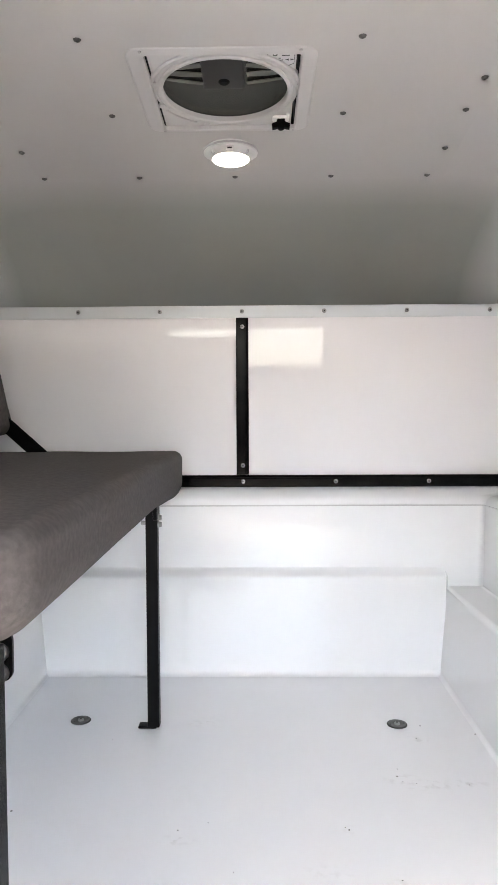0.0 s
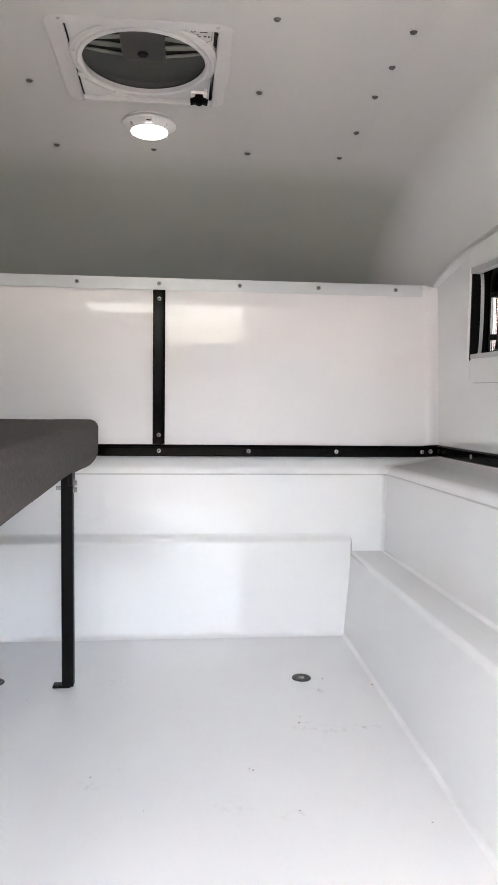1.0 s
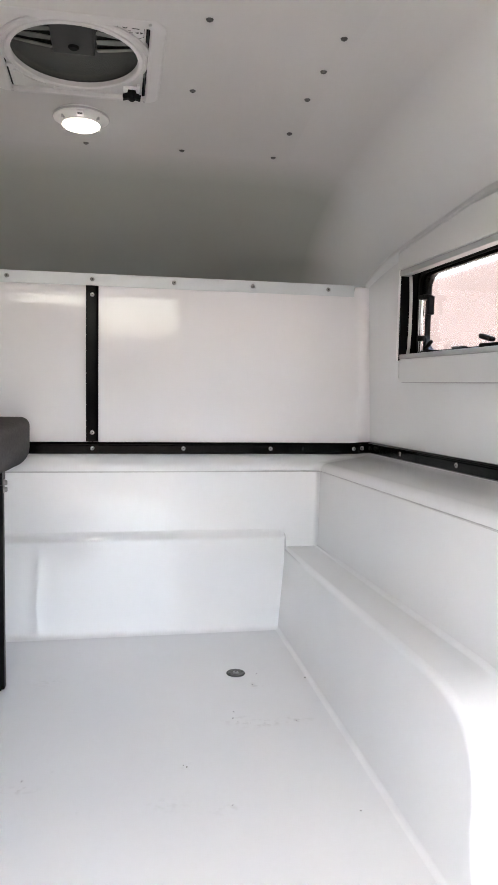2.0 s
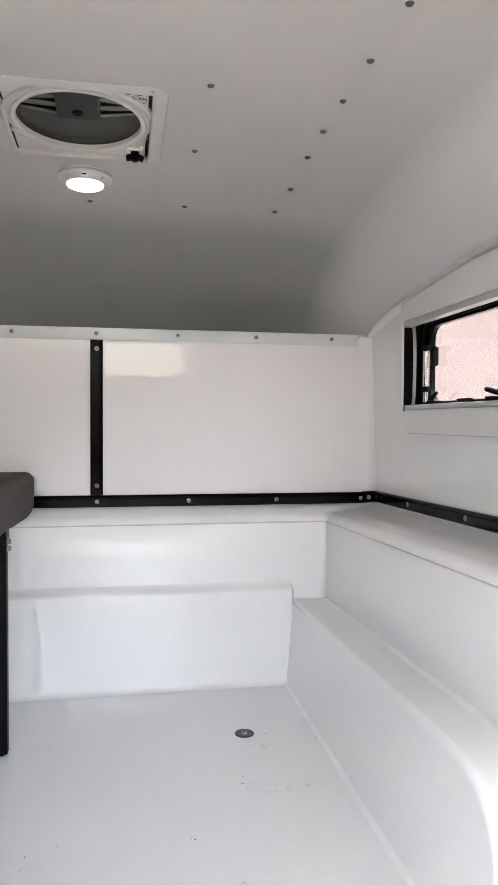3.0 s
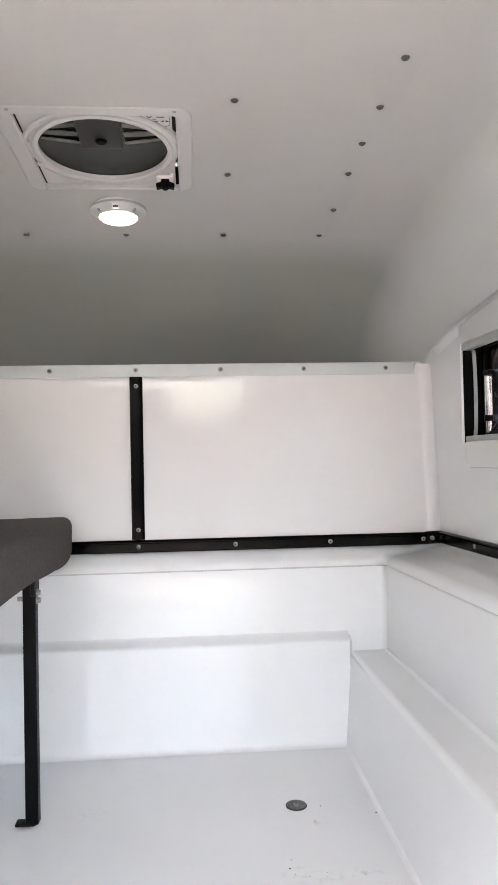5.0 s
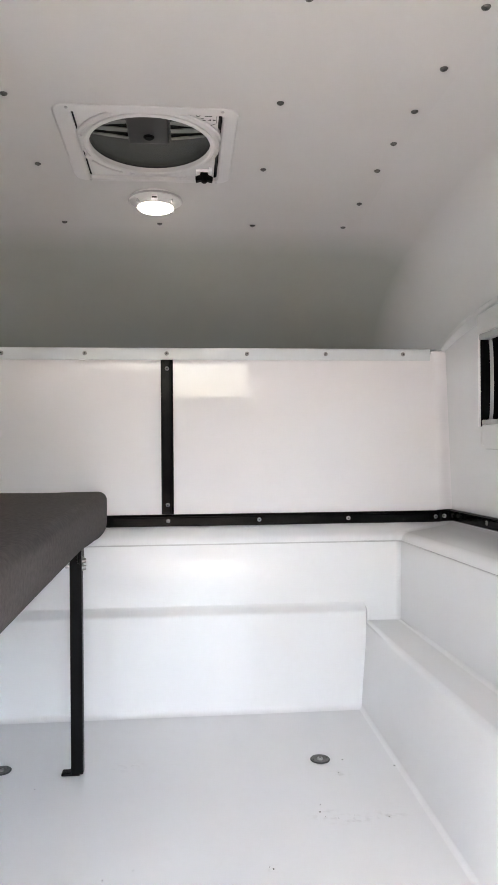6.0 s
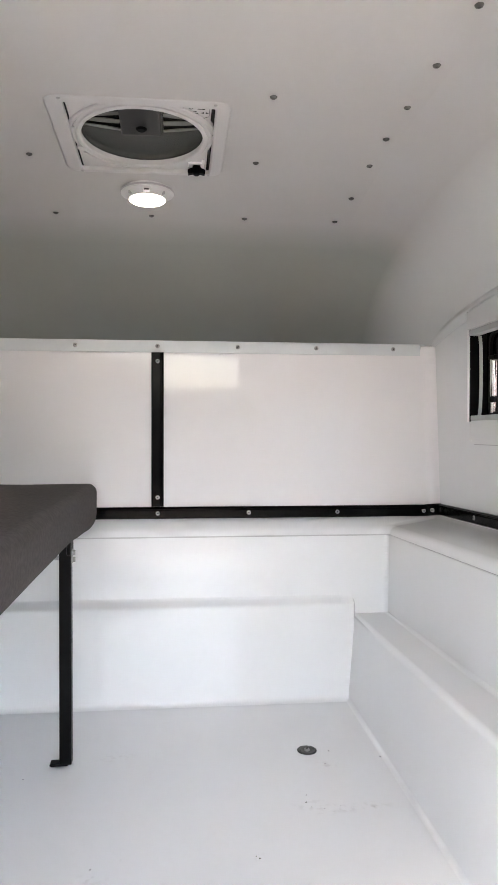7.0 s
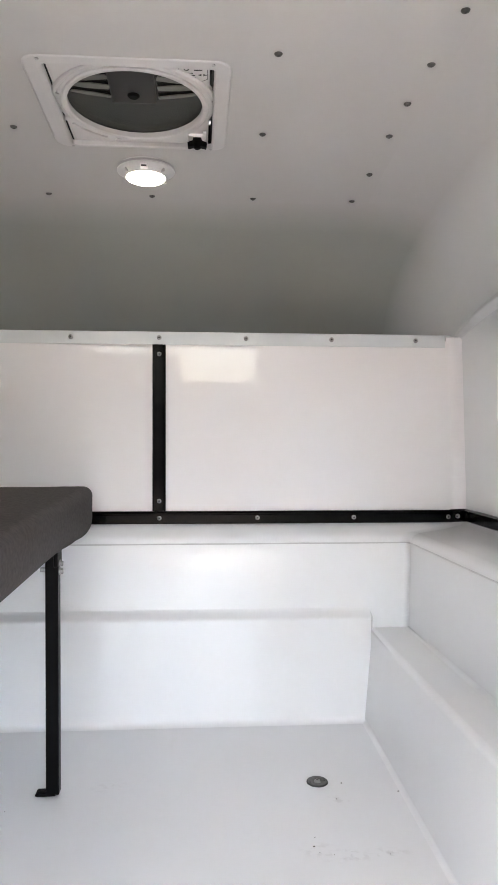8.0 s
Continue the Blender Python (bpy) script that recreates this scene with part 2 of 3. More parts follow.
flange = tagged(obj("ledge_flange", fl, GELCOAT, 50), "glossy white fibreglass ledge with a rolled lip", "ledge", kind="structure")
seal = grid([u_line(0.7800, 2.3762, 0.03, 0.5545, 0.03), u_line(0.7796, 2.3758, 0.03, 0.5530, 0.03), u_line(0.7800, 2.3765, 0.03, 0.5512, 0.03), u_line(0.790, 2.386, 0.03, 0.5505, 0.03)])
tagged(obj("joint_trim", seal, JOINT, 50), "thin grey joint line under the ledge", "trim", kind="structure")


# lower front step between the wheel boxes, with a chamfered top and ends
def step_row(x, inset):
    foot = [(x, 2.336 + inset + 0.018 * math.sin(radians(15 * i)), 0.0188 - 0.018 * math.cos(radians(15 * i))) for i in range(7)]
    return foot + [(x, 2.360 + inset, 0.316), (x, 2.362 + inset, 0.322), (x, 2.366 + inset, 0.327),
            (x, 2.379 + inset, 0.337), (x, 2.384 + inset, 0.345), (x, 2.386 + inset, 0.352)]


xs = [(-0.662, 0.03), (-0.659, 0.024), (-0.651, 0.006), (-0.648, 0.0)] + [(-0.6 + 0.126 * i, 0.0) for i in range(11)] + \
     [(0.672, 0.0), (0.675, 0.006), (0.683, 0.024), (0.686, 0.03)]
step = tagged(obj("wall_front_step", grid([step_row(x, d) for x, d in xs]), GELCOAT, 60),
              "raised lower part of the white fibreglass front wall", "wall", kind="structure")


def wheel_box(side):
    """Moulded box along the side, its rear end rounded down to the floor."""
    prof = [(2.395, -0.01), (2.395, 0.284), (2.1, 0.291), (1.7, 0.303), (1.35, 0.316)]
    for i in range(0, 11):
        a = radians(90 * i / 10)
        prof.append((1.20 - 0.215 * math.sin(a) ** 0.83, 0.13 + 0.190 * max(0.0, math.cos(a)) ** 0.83))
    prof.append((0.972, 0.085))
    prof.append((0.935, -0.01))
    r = 0.017
    k = len(prof)
    cols = []
    for i, (y, z) in enumerate(prof):
        a, c = prof[max(0, i - 1)], prof[min(k - 1, i + 1)]
        t = Vector((c[0] - a[0], c[1] - a[1]))
        t = t.normalized() if t.length else Vector((1, 0))
        nrm = Vector((t.y, -t.x))
        if nrm.dot(Vector((y, z)) - Vector((1.7, 0.0))) < 0:
            nrm = -nrm
        lean = max(0.0, min(1.0, z / 0.3))
        xe = 0.642 + 0.022 * lean
        col = []
        for q in range(5):
            b = radians(22.5 * q)
            dn = 0.011 * (1 - math.sin(b))
            col.append((0.783 - 0.011 * (1 - math.cos(b)), y + nrm.x * dn, z + nrm.y * dn))
        for q in range(0, 7):
            b = radians(90 * q / 6)
            dx, dn = r * (1 - math.sin(b)), r * (1 - math.cos(b))
            col.append((xe + dx, y - nrm.x * dn, z - nrm.y * dn))
        cols.append(col)
    b = grid([[(CX + side * x, y, z) for x, y, z in col] for col in cols])
    # inner face, rounded out into the floor
    rf = 0.012
    face = []
    for col in cols:
        y = min(max(col[-1][1], 0.935), 2.395)
        line = [(col[-1][0], col[-1][1], max(col[-1][2], rf))]
        line += [(0.642 - rf + rf * math.cos(radians(15 * i)), y, rf + 0.0008 - rf * math.sin(radians(15 * i))) for i in range(7)]
        face.append([(CX + side * x, py, z) for x, py, z in line])
    face.append([(CX + side * 0.643, 0.952, z) for _, _, z in face[-1]])
    grid(face, bm=b)
    bmesh.ops.remove_doubles(b, verts=b.verts, dist=0.0004)
    bmesh.ops.dissolve_degenerate(b, edges=b.edges, dist=0.0003)
    return b


for side in (1, -1):
    tagged(obj("wheel_box", wheel_box(side), GELCOAT, 50), "white fibreglass wheel box along the side wall", "wheel box", "wheel boxes", "structure")

# ---------------------------------------------------------------- setting: upper walls, roof
WIN_Y0, WIN_Y1, WIN_Z0, WIN_Z1 = 0.95, 2.08, 0.935, 1.197


def side_x(z):
    return 0.978 - 0.038 * (z - 0.65)


def crease(y):
    """Height at which the side wall turns into the roof."""
    if y < 1.6:
        return 1.306
    if y < 2.08:
        return 1.306 - 0.041 * (y - 1.6) / 0.48
    t = min(1.0, (y - 2.08) / 0.36)
    return 1.265 - 0.031 * t - 0.029 * t * t


def side_wall(side):
    """Thick side wall; the right one is open at the window."""
    b = bmesh.new()
    ys = [REAR, 0.0, WIN_Y0, 1.5, WIN_Y1] + [2.12 + 0.04 * i for i in range(9)] + [2.46, 2.6]
    def zs(y):
        c = crease(y)
        return [0.56, 0.75, WIN_Z0, WIN_Z1 if c > WIN_Z1 + .02 else c - .02, c + 0.006]
    for off in (0.0, 0.03):
        vs = [[b.verts.new((CX + side * (side_x(z) + off), y, z)) for z in zs(y)] for y in ys]
        for i in range(len(ys) - 1):
            for j in range(4):
                if side > 0 and ys[i] >= WIN_Y0 - 1e-6 and ys[i + 1] <= WIN_Y1 + 1e-6 and j == 2:
                    continue
                b.faces.new((vs[i][j], vs[i + 1][j], vs[i + 1][j + 1], vs[i][j + 1]))
    if side > 0:
        a = [(WIN_Y0, WIN_Z0), (WIN_Y1, WIN_Z0), (WIN_Y1, WIN_Z1), (WIN_Y0, WIN_Z1)]
        for (y0, z0), (y1, z1) in zip(a, a[1:] + a[:1]):
            b.faces.new([b.verts.new((CX + side * (side_x(z) + o), y, z)) for y, z, o in ((y0, z0, 0), (y1, z1, 0), (y1, z1, 0.03), (y0, z0, 0.03))])
    return b


tagged(obj("wall_right", side_wall(1), SIDE), "white fibreglass side wall with a window opening", "wall", kind="structure")
tagged(obj("wall_left", side_wall(-1), SIDE), "plain white fibreglass side wall", "wall", kind="structure")


def corner_cove(side):
    """Rounded inside corner, closed at the top."""
    rows = []
    for z in (0.60, 0.8, 1.0, 1.19, 1.200, 1.204):
        x, r = CX + side * (side_x(z) + 0.001), 0.042
        d = 0.0 if z < 1.195 else (0.002 if z < 1.202 else 0.006)
        rows.append([(x - side * (r - r * math.cos(radians(90 * i / 10))) + side * d, YB + 0.001 - r + r * math.sin(radians(90 * i / 10)) + d, z) for i in range(11)])
    x = CX + side * (side_x(1.2) + 0.02)
    rows.append([(x, YB + 0.03, 1.205)] * 11)
    b = grid(rows)
    bmesh.ops.remove_doubles(b, verts=b.verts, dist=0.0001)
    return b


for side in (1, -1):
    tagged(obj("corner_trim", corner_cove(side), PANEL), "rounded white inside corner of the front wall", "trim", kind="structure")


def nose_top(y):
    if y <= 1.6:
        return 1.675 + 0.006 * min(1.0, (1.6 - y))
    return 1.145 + 0.53 * math.sqrt(max(0.0, 1 - ((y - 1.6) / 1.61) ** 2))


def crown(x, y):
    """Slight arch of the roof across its width."""
    return 0.007 * max(0.0, 1 - (x / 0.655) ** 2) * max(0.0, 1 - abs(y - 2.05) / 0.32)


def nose_half(y):
    base = side_x(crease(y))
    if y <= 2.2:
        return base
    return base * max(0.0, 1 - ((y - 2.2) / 1.08) ** 3.0) ** (1 / 3.0)


VX0, VX1, VY0, VY1 = -0.190, 0.170, 1.722, 2.095     # opening of the roof vent


def roof_row(y, lift=0.0):
    c, h, w = crease(y), nose_top(y), nose_half(y)
    if y > 2.45:
        c = 1.20 - 0.052 * min(1.0, (y - 2.45) / 0.75)
    flat = min(0.655, 0.69 * w)
    half = []
    for i in range(19):
        ca, sa = math.cos(radians(5 * i)), math.sin(radians(5 * i))
        ca, sa = max(0.0, ca) ** 0.72, sa ** 0.72
        half.append((flat + (w - lift - flat) * ca, c + (h - c - lift) * sa))
    mid = [(flat + ((VX1 - CX) - flat) * i / 4 if flat > 0.3 else flat * (1 - i / 5), h - lift) for i in range(1, 4)]
    left = [(flat + ((CX - VX0) - flat) * i / 4 if flat > 0.3 else flat * (1 - i / 5), h - lift) for i in range(1, 4)]
    inner = [(x, h - lift) for x in ((VX1 - CX), (VX1 - CX) * .5, 0.0, (VX0 - CX) * .5, (VX0 - CX))] if flat > 0.3 else [(flat * k, h - lift) for k in (.2, .1, 0, -.1, -.2)]
    row = [(CX + x, y, z + crown(x, y)) for x, z in half + mid + inner] + [(CX - x, y, z + crown(x, y)) for x, z in reversed(half + left)]
    return row


def holed(rows, i0, i1, bm=None):
    """Skin over rows with the vent's opening left out between columns i0 and i1."""
    b = bm or bmesh.new()
    vs = [[b.verts.new(p) for p in row] for row in rows]
    for r0, r1 in zip(vs, vs[1:]):
        for i in range(len(r0) - 1):
            if i0 <= i < i1 and r0[0].co.y >= VY0 - 1e-4 and r1[0].co.y <= VY1 + 1e-4:
                continue
            b.faces.new((r0[i], r0[i + 1], r1[i + 1], r1[i]))
    return b


yst = [REAR + i * (1.5 - REAR) / 8 for i in range(8)] + [1.5, 1.57, 1.65, VY0, 1.81, 1.9, 2.0, VY1] + \
    [2.13 + 0.07 * i for i in range(9)] + [2.74, 2.82, 2.9, 2.97, 3.03, 3.08, 3.13, 3.17, 3.195, 3.209]
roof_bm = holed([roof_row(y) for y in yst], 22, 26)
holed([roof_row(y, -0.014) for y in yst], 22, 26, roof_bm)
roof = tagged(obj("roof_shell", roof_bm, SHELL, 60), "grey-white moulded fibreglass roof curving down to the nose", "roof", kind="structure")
nys = [YB + 0.031, 2.6, 2.75, 2.9, 3.0, 3.08, 3.14, 3.18, 3.2]
nose_plan = [(nose_half(y) - 0.004, y) for y in nys] + [(-nose_half(y) + 0.004, y) for y in reversed(nys)]
shelf = tagged(obj("nose_floor", prism(nose_plan, 0.04, lambda u, v, w: (CX + u, v, 1.10 + w)), SIDE), "white floor of the space in the nose", "shelf", kind="structure")
tagged(obj("chassis", box(-0.76, 0.78, REAR, 2.42, -0.62, -0.052, 0.01), BLACK_STEEL), "dark steel chassis under the body", "chassis", kind="structure")
bulk = tagged(obj("wall_front_back", box(-0.97, 0.99, YB + 0.012, YB + 0.03, 0.5, 1.15), SHELL), "plain backing of the front wall", "wall", kind="structure")

# bead along the turn between wall and roof
for side in (1, -1):
    rows = []
    for i in range(44):
        y = REAR + (1.2 - REAR) * i / 11 if i < 12 else 1.2 + (2.50 - 1.2) * (i - 11) / 32
        c = crease(y) + 0.002
        x = side_x(c)
        fade = min(1.0, max(0.0, (2.50 - y) / 0.34)) ** 0.6
        ring_pts = []
        for k in range(15):
            u = -1 + 2 * k / 14
            roll = 0.003 - 0.026 * fade * (0.5 + 0.5 * math.cos(math.pi * u)) ** 0.8 * (1.0 if u > 0 else 1.1)
            ring_pts.append((CX + side * (x + roll), y, c + (0.034 if u > 0 else 0.020) * u))
        rows.append(ring_pts)
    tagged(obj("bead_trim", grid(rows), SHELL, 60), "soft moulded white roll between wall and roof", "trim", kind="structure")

# ceiling board, screwed under the shell
def board_row(y, drop):
    xs = [-0.648 + (VX0 - CX + 0.648) * i / 9 for i in range(9)] + [VX0 - CX + (VX1 - VX0) * i / 6 for i in range(6)] + \
         [VX1 - CX + (0.648 - VX1 + CX) * i / 9 for i in range(10)]
    pts = []
    for x in xs:
        pts.append((CX + x, y, nose_top(y) + crown(x, y) - drop))
    return pts


bys = [REAR + i * (1.5 - REAR) / 6 for i in range(6)] + [1.5, 1.6, VY0, 1.85, 1.98, VY1, 2.17, 2.24, 2.32, 2.396]
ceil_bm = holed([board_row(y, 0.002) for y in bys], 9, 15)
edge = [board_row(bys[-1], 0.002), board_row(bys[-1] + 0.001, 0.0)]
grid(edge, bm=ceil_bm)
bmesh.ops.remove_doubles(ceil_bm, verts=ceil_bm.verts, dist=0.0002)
ceil = tagged(obj("ceiling", ceil_bm, CEIL), "matt white ceiling board, shaded in its colour, held by rows of screws", "ceiling", kind="structure")

# rear end of the body, with the wide doorway through which the daylight comes
rb = bmesh.new()
box(-1.0, 1.02, REAR - 0.04, REAR, 1.50, 1.72, bm=rb)
box(-1.0, -0.62, REAR - 0.04, REAR, -0.05, 1.50, bm=rb)
box(0.56, 1.02, REAR - 0.04, REAR, -0.05, 1.50, bm=rb)
tagged(obj("wall_rear", rb, SIDE), "white rear wall with a wide open doorway", "wall", kind="structure")

ground = tagged(obj("ground", grid([[(x, y, -0.62) for x in (-300, -8, 8, 300)] for y in (-300, -8, 8, 300)]), CONCRETE), "brownish paved yard", "ground", kind="structure")
yard = tagged(obj("wall_yard", box(4.0, 4.3, -12, 30, -0.62, 2.20), PINK), "pink rendered wall of the yard outside the window", "wall", kind="structure")

tagged(obj("wall_yard_rear", box(-0.3, 4.0, -12.3, -12.0, -0.62, 1.95), PINK), "pink rendered wall behind the open doorway", "wall", kind="structure")
tagged(obj("wall_yard_tall", box(-14, -0.304, -12.34, -11.98, -0.62, 2.62), PINK), "taller pink rendered wall beside it", "wall", kind="structure")

# ---------------------------------------------------------------- front panels, trim, rails
def front_panel(x0, x1):
    return box(x0, x1, YB, YB + 0.010, 0.615, 1.19, 0.001)


tagged(obj("wall_front_panel", front_panel(-0.965, 0.006), PANEL), "glossy white wall panel", "wall panel", kind="structure")
tagged(obj("wall_front_panel", front_panel(0.022, 0.985), PANEL), "glossy white wall panel with soft reflections", "wall panel", kind="structure")


def screw_bm(r=0.0075, h=0.0035):
    return lathe([(0.0, h), (r * 0.45, h), (r * 0.8, h * 0.75), (r, h * 0.2), (r, -0.001)], 14)


def recess_bm(r=0.0028, h=0.0036):
    b = bmesh.new()
    box(-r, r, -r * .35, r * .35, h, h + 0.0004, bm=b)
    box(-r * .35, r * .35, -r, r, h, h + 0.0004, bm=b)
    return b


def mesh_of(bm, material):
    finish(bm)
    me = bpy.data.meshes.new("piece")
    bm.to_mesh(me)
    bm.free()
    me.materials.append(material)
    return me


SCREW_ME, SCREW_REC = mesh_of(screw_bm(), ZINC), mesh_of(recess_bm(), SLOT)
DARK_ME, DARK_REC = mesh_of(screw_bm(0.0088, 0.0050), DULL_STEEL), mesh_of(recess_bm(0.0033, 0.0051), SLOT)


def screw(place, axis, parent, dark=False, spin=20):
    """A pan-head screw whose head points along axis."""
    m = Matrix.Translation(place) @ Vector(axis).to_track_quat('Z', 'Y').to_matrix().to_4x4() @ pose(0, 0, 0, 0, 0, spin)
    s = new("screw", DARK_ME if dark else SCREW_ME)
    s.parent = parent
    s.matrix_local = parent.matrix_world.inverted() @ m
    q = new("screw_slot", DARK_REC if dark else SCREW_REC)
    q.parent = s
    return s


def rail_profile(length_rows, h=0.040, d=0.014):
    """Extruded cover strip: rows of (base, out, up) along its line."""
    prof = [(0.0, -h / 2), (d * .6, -h / 2), (d, -h / 2 + .004), (d, h / 2 - .012), (d * .8, h / 2 - .010), (d * .8, h / 2 - .007),
            (d, h / 2 - .005), (d * .85, h / 2), (0.0, h / 2)]
    rows = []
    for p, o, u in length_rows:
        p, o, u = Vector(p), Vector(o), Vector(u)
        rows.append([p + o * a + u * b for a, b in prof])
    b = grid(rows)
    b.faces.new([v for v in list(b.verts)[:len(prof)]])
    b.faces.new([v for v in list(b.verts)[-len(prof):]][::-1])
    return b


OUT, UP = (0, -1, 0), (0, 0, 1)
rail = tagged(obj("rail_front", rail_profile([((x, YB - .001, 0.6275), OUT, UP) for x in (-0.925, -0.3, 0.3, 0.949)]), BLACK),
              "glossy black cover strip screwed along the front wall", "rail", kind="structure")
for k in range(-3, 4):
    screw((0.015 + 0.3075 * k, YB - 0.014, 0.6265), OUT, rail, spin=31 * k)

def side_rail(side):
    rows = []
    for y in (2.396, 1.9, 1.3, 0.6, REAR):
        z = 0.634 + 0.022 * min(1.3, 2.4 - y)
        rows.append(((CX + side * (side_x(z) + .001), y, z), (-side, 0, 0), UP))
    return rail_profile(rows)


for side, nm in ((1, "rail_right"), (-1, "rail_left")):
    r = tagged(obj(nm, side_rail(side), BLACK), "glossy black cover strip screwed along the side wall", "rail", kind="structure")
    for y in (2.095, 1.715, 1.335, 0.955, 0.575):
        z = 0.634 + 0.022 * min(1.3, 2.4 - y)
        screw((CX + side * (side_x(z) - 0.013), y, z), (-side, 0, 0), r, spin=y * 200)
    # corner piece
    bend, rr = [], 0.042
    for i in range(9):
        t = radians(90 * i / 8)
        bend.append(((CX + side * (0.9785 - rr + rr * math.sin(t)), YB - rr + rr * math.cos(t), 0.6280 + 0.006 * i / 8),
                     (-side * math.sin(t), -math.cos(t), 0), UP))
    cp = tagged(obj("rail_corner", rail_profile(bend, 0.0415, 0.0150), BLACK), "black rounded corner piece joining the two cover strips", "rail", kind="structure")
    screw((CX + side * 0.9515, YB - 0.028, 0.630), (-side * 0.7, -0.7, 0), cp)

bar_rows = [((0.0140, YB - .001, z), OUT, (1, 0, 0)) for z in (0.649, 0.8, 1.0, 1.168)]
bar = tagged(obj("rail_upright", rail_profile(bar_rows, 0.041, 0.012), BLACK), "glossy black upright cover strip over the panel joint", "rail", kind="structure")
screw((0.0145, YB - 0.012, 1.138), OUT, bar)
screw((0.0145, YB - 0.012, 0.680), OUT, bar, spin=50)

tb = bmesh.new()
box(-0.965, 0.925, YB - 0.004, YB - 0.0005, 1.168, 1.208, 0.001, bm=tb)
box(-0.965, 0.945, YB - 0.004, YB + 0.035, 1.205, 1.2085, 0.001, bm=tb)
trim = tagged(obj("trim_top", tb, ALU), "white aluminium angle along the top of the front wall", "trim", kind="structure")
for k in range(-3, 4):
    screw((0.014 + 0.2715 * k, YB - 0.004, 1.190), OUT, trim, spin=43 * k)


def ceiling_z(x, y):
    return nose_top(y) + crown(x - CX, y) - 0.002


for x in (-0.310, -0.004, 0.301, 0.606, -0.615):
    screw((x, 2.374, ceiling_z(x, 2.374)), (0, 0.17, -1), ceil, True, spin=x * 300)
for x in (0.622, -0.634):
    for y in (2.214, 2.003, 1.843, 1.672, 1.480, 1.269, 1.07, 0.87):
        screw((x, y, ceiling_z(x, y)), (0, 0, -1), ceil, True, spin=y * 500)
for x in (0.299, -0.323):
    for y in (1.654, 2.022, 1.268, 0.88):
        screw((x, y, ceiling_z(x, y)), (0, 0, -1), ceil, True, spin=y * 300 + x * 100)

# ---------------------------------------------------------------- roof vent
VZ = 1.6655
vent = tagged(empty("roof_vent", (-0.01, 1.905, VZ)), "square white roof vent with a round smoked fan cover", "roof vent")
vent.rotation_euler.x = radians(-3.0)
bpy.context.view_layer.update()


def on_ceiling(u, v, w):
    return (u - vent.location.x, v - vent.location.y, -w + 0.004)


def loops(*steps):
    """Skin over stacked outlines of (outline, z)."""
    return grid([[(u - vent.location.x, v - vent.location.y, z) for u, v in o] for o, z in steps], closed=True)


def outer_loop(d, r):
    return rounded(-0.232 + d, 0.208 - d, 1.690 + d, 2.113 - d, r)


def inner_loop(d, r):
    return rounded(VX0 - d, VX1 + d, VY0 - d, VY1 + d, r)


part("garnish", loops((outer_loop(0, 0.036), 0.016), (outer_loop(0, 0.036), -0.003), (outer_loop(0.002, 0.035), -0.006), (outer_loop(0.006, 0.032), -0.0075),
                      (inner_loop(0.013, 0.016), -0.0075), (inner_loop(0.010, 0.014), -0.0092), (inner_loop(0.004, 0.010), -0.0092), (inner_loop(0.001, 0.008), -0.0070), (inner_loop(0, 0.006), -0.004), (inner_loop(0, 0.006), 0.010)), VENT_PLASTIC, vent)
part("shaft", ring(rounded(VX0 - .002, VX1 + .002, VY0 - .002, VY1 + .002, 0.006), rounded(VX0 + .002, VX1 - .002, VY0 + .002, VY1 - .002, 0.005), -0.05, on_ceiling), BLACK_MATT, vent, "dark shaft edge")


def circ(cx, cy, r, n=56):
    return [(cx + r * math.cos(2 * math.pi * i / n + math.pi / 4), cy + r * math.sin(2 * math.pi * i / n + math.pi / 4)) for i in range(n)]


def square_pts(x0, x1, y0, y1, n=56):
    out = []
    for i in range(n):
        a = 2 * math.pi * i / n + math.pi / 4
        ca, sa = math.cos(a), math.sin(a)
        k = 1 / max(abs(ca), abs(sa))
        out.append(((x0 + x1) / 2 + (x1 - x0) / 2 * ca * k, (y0 + y1) / 2 + (y1 - y0) / 2 * sa * k))
    return out


FCX, FCY = -0.011, 1.905
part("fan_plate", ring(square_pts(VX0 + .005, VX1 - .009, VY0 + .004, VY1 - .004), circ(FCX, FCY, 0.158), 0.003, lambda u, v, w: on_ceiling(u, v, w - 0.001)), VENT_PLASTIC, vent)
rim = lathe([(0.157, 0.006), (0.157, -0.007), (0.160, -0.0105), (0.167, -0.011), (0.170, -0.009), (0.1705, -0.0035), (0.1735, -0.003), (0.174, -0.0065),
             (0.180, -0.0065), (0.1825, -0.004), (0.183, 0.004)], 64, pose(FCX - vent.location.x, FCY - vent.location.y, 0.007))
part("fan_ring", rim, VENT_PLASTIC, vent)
VM = pose(FCX - vent.location.x, FCY - vent.location.y, 0.004)


def hood(a0, a1, r0, r1, top):
    """Raised arc of the fan housing, rounded across."""
    prof = [(r0, 0.006), (r0, -top * .7), (r0 + (r1 - r0) * .25, -top), (r0 + (r1 - r0) * .7, -top), (r1, -top * .6), (r1, 0.006)]
    n = 18
    rows = []
    for i in range(n + 1):
        a = radians(a0 + (a1 - a0) * i / n)
        rows.append([VM @ Vector((r * math.cos(a), r * math.sin(a), z)) for r, z in prof])
    b = grid(rows)
    vs = list(b.verts)
    b.faces.new(vs[:6])
    b.faces.new(vs[-6:][::-1])
    return b


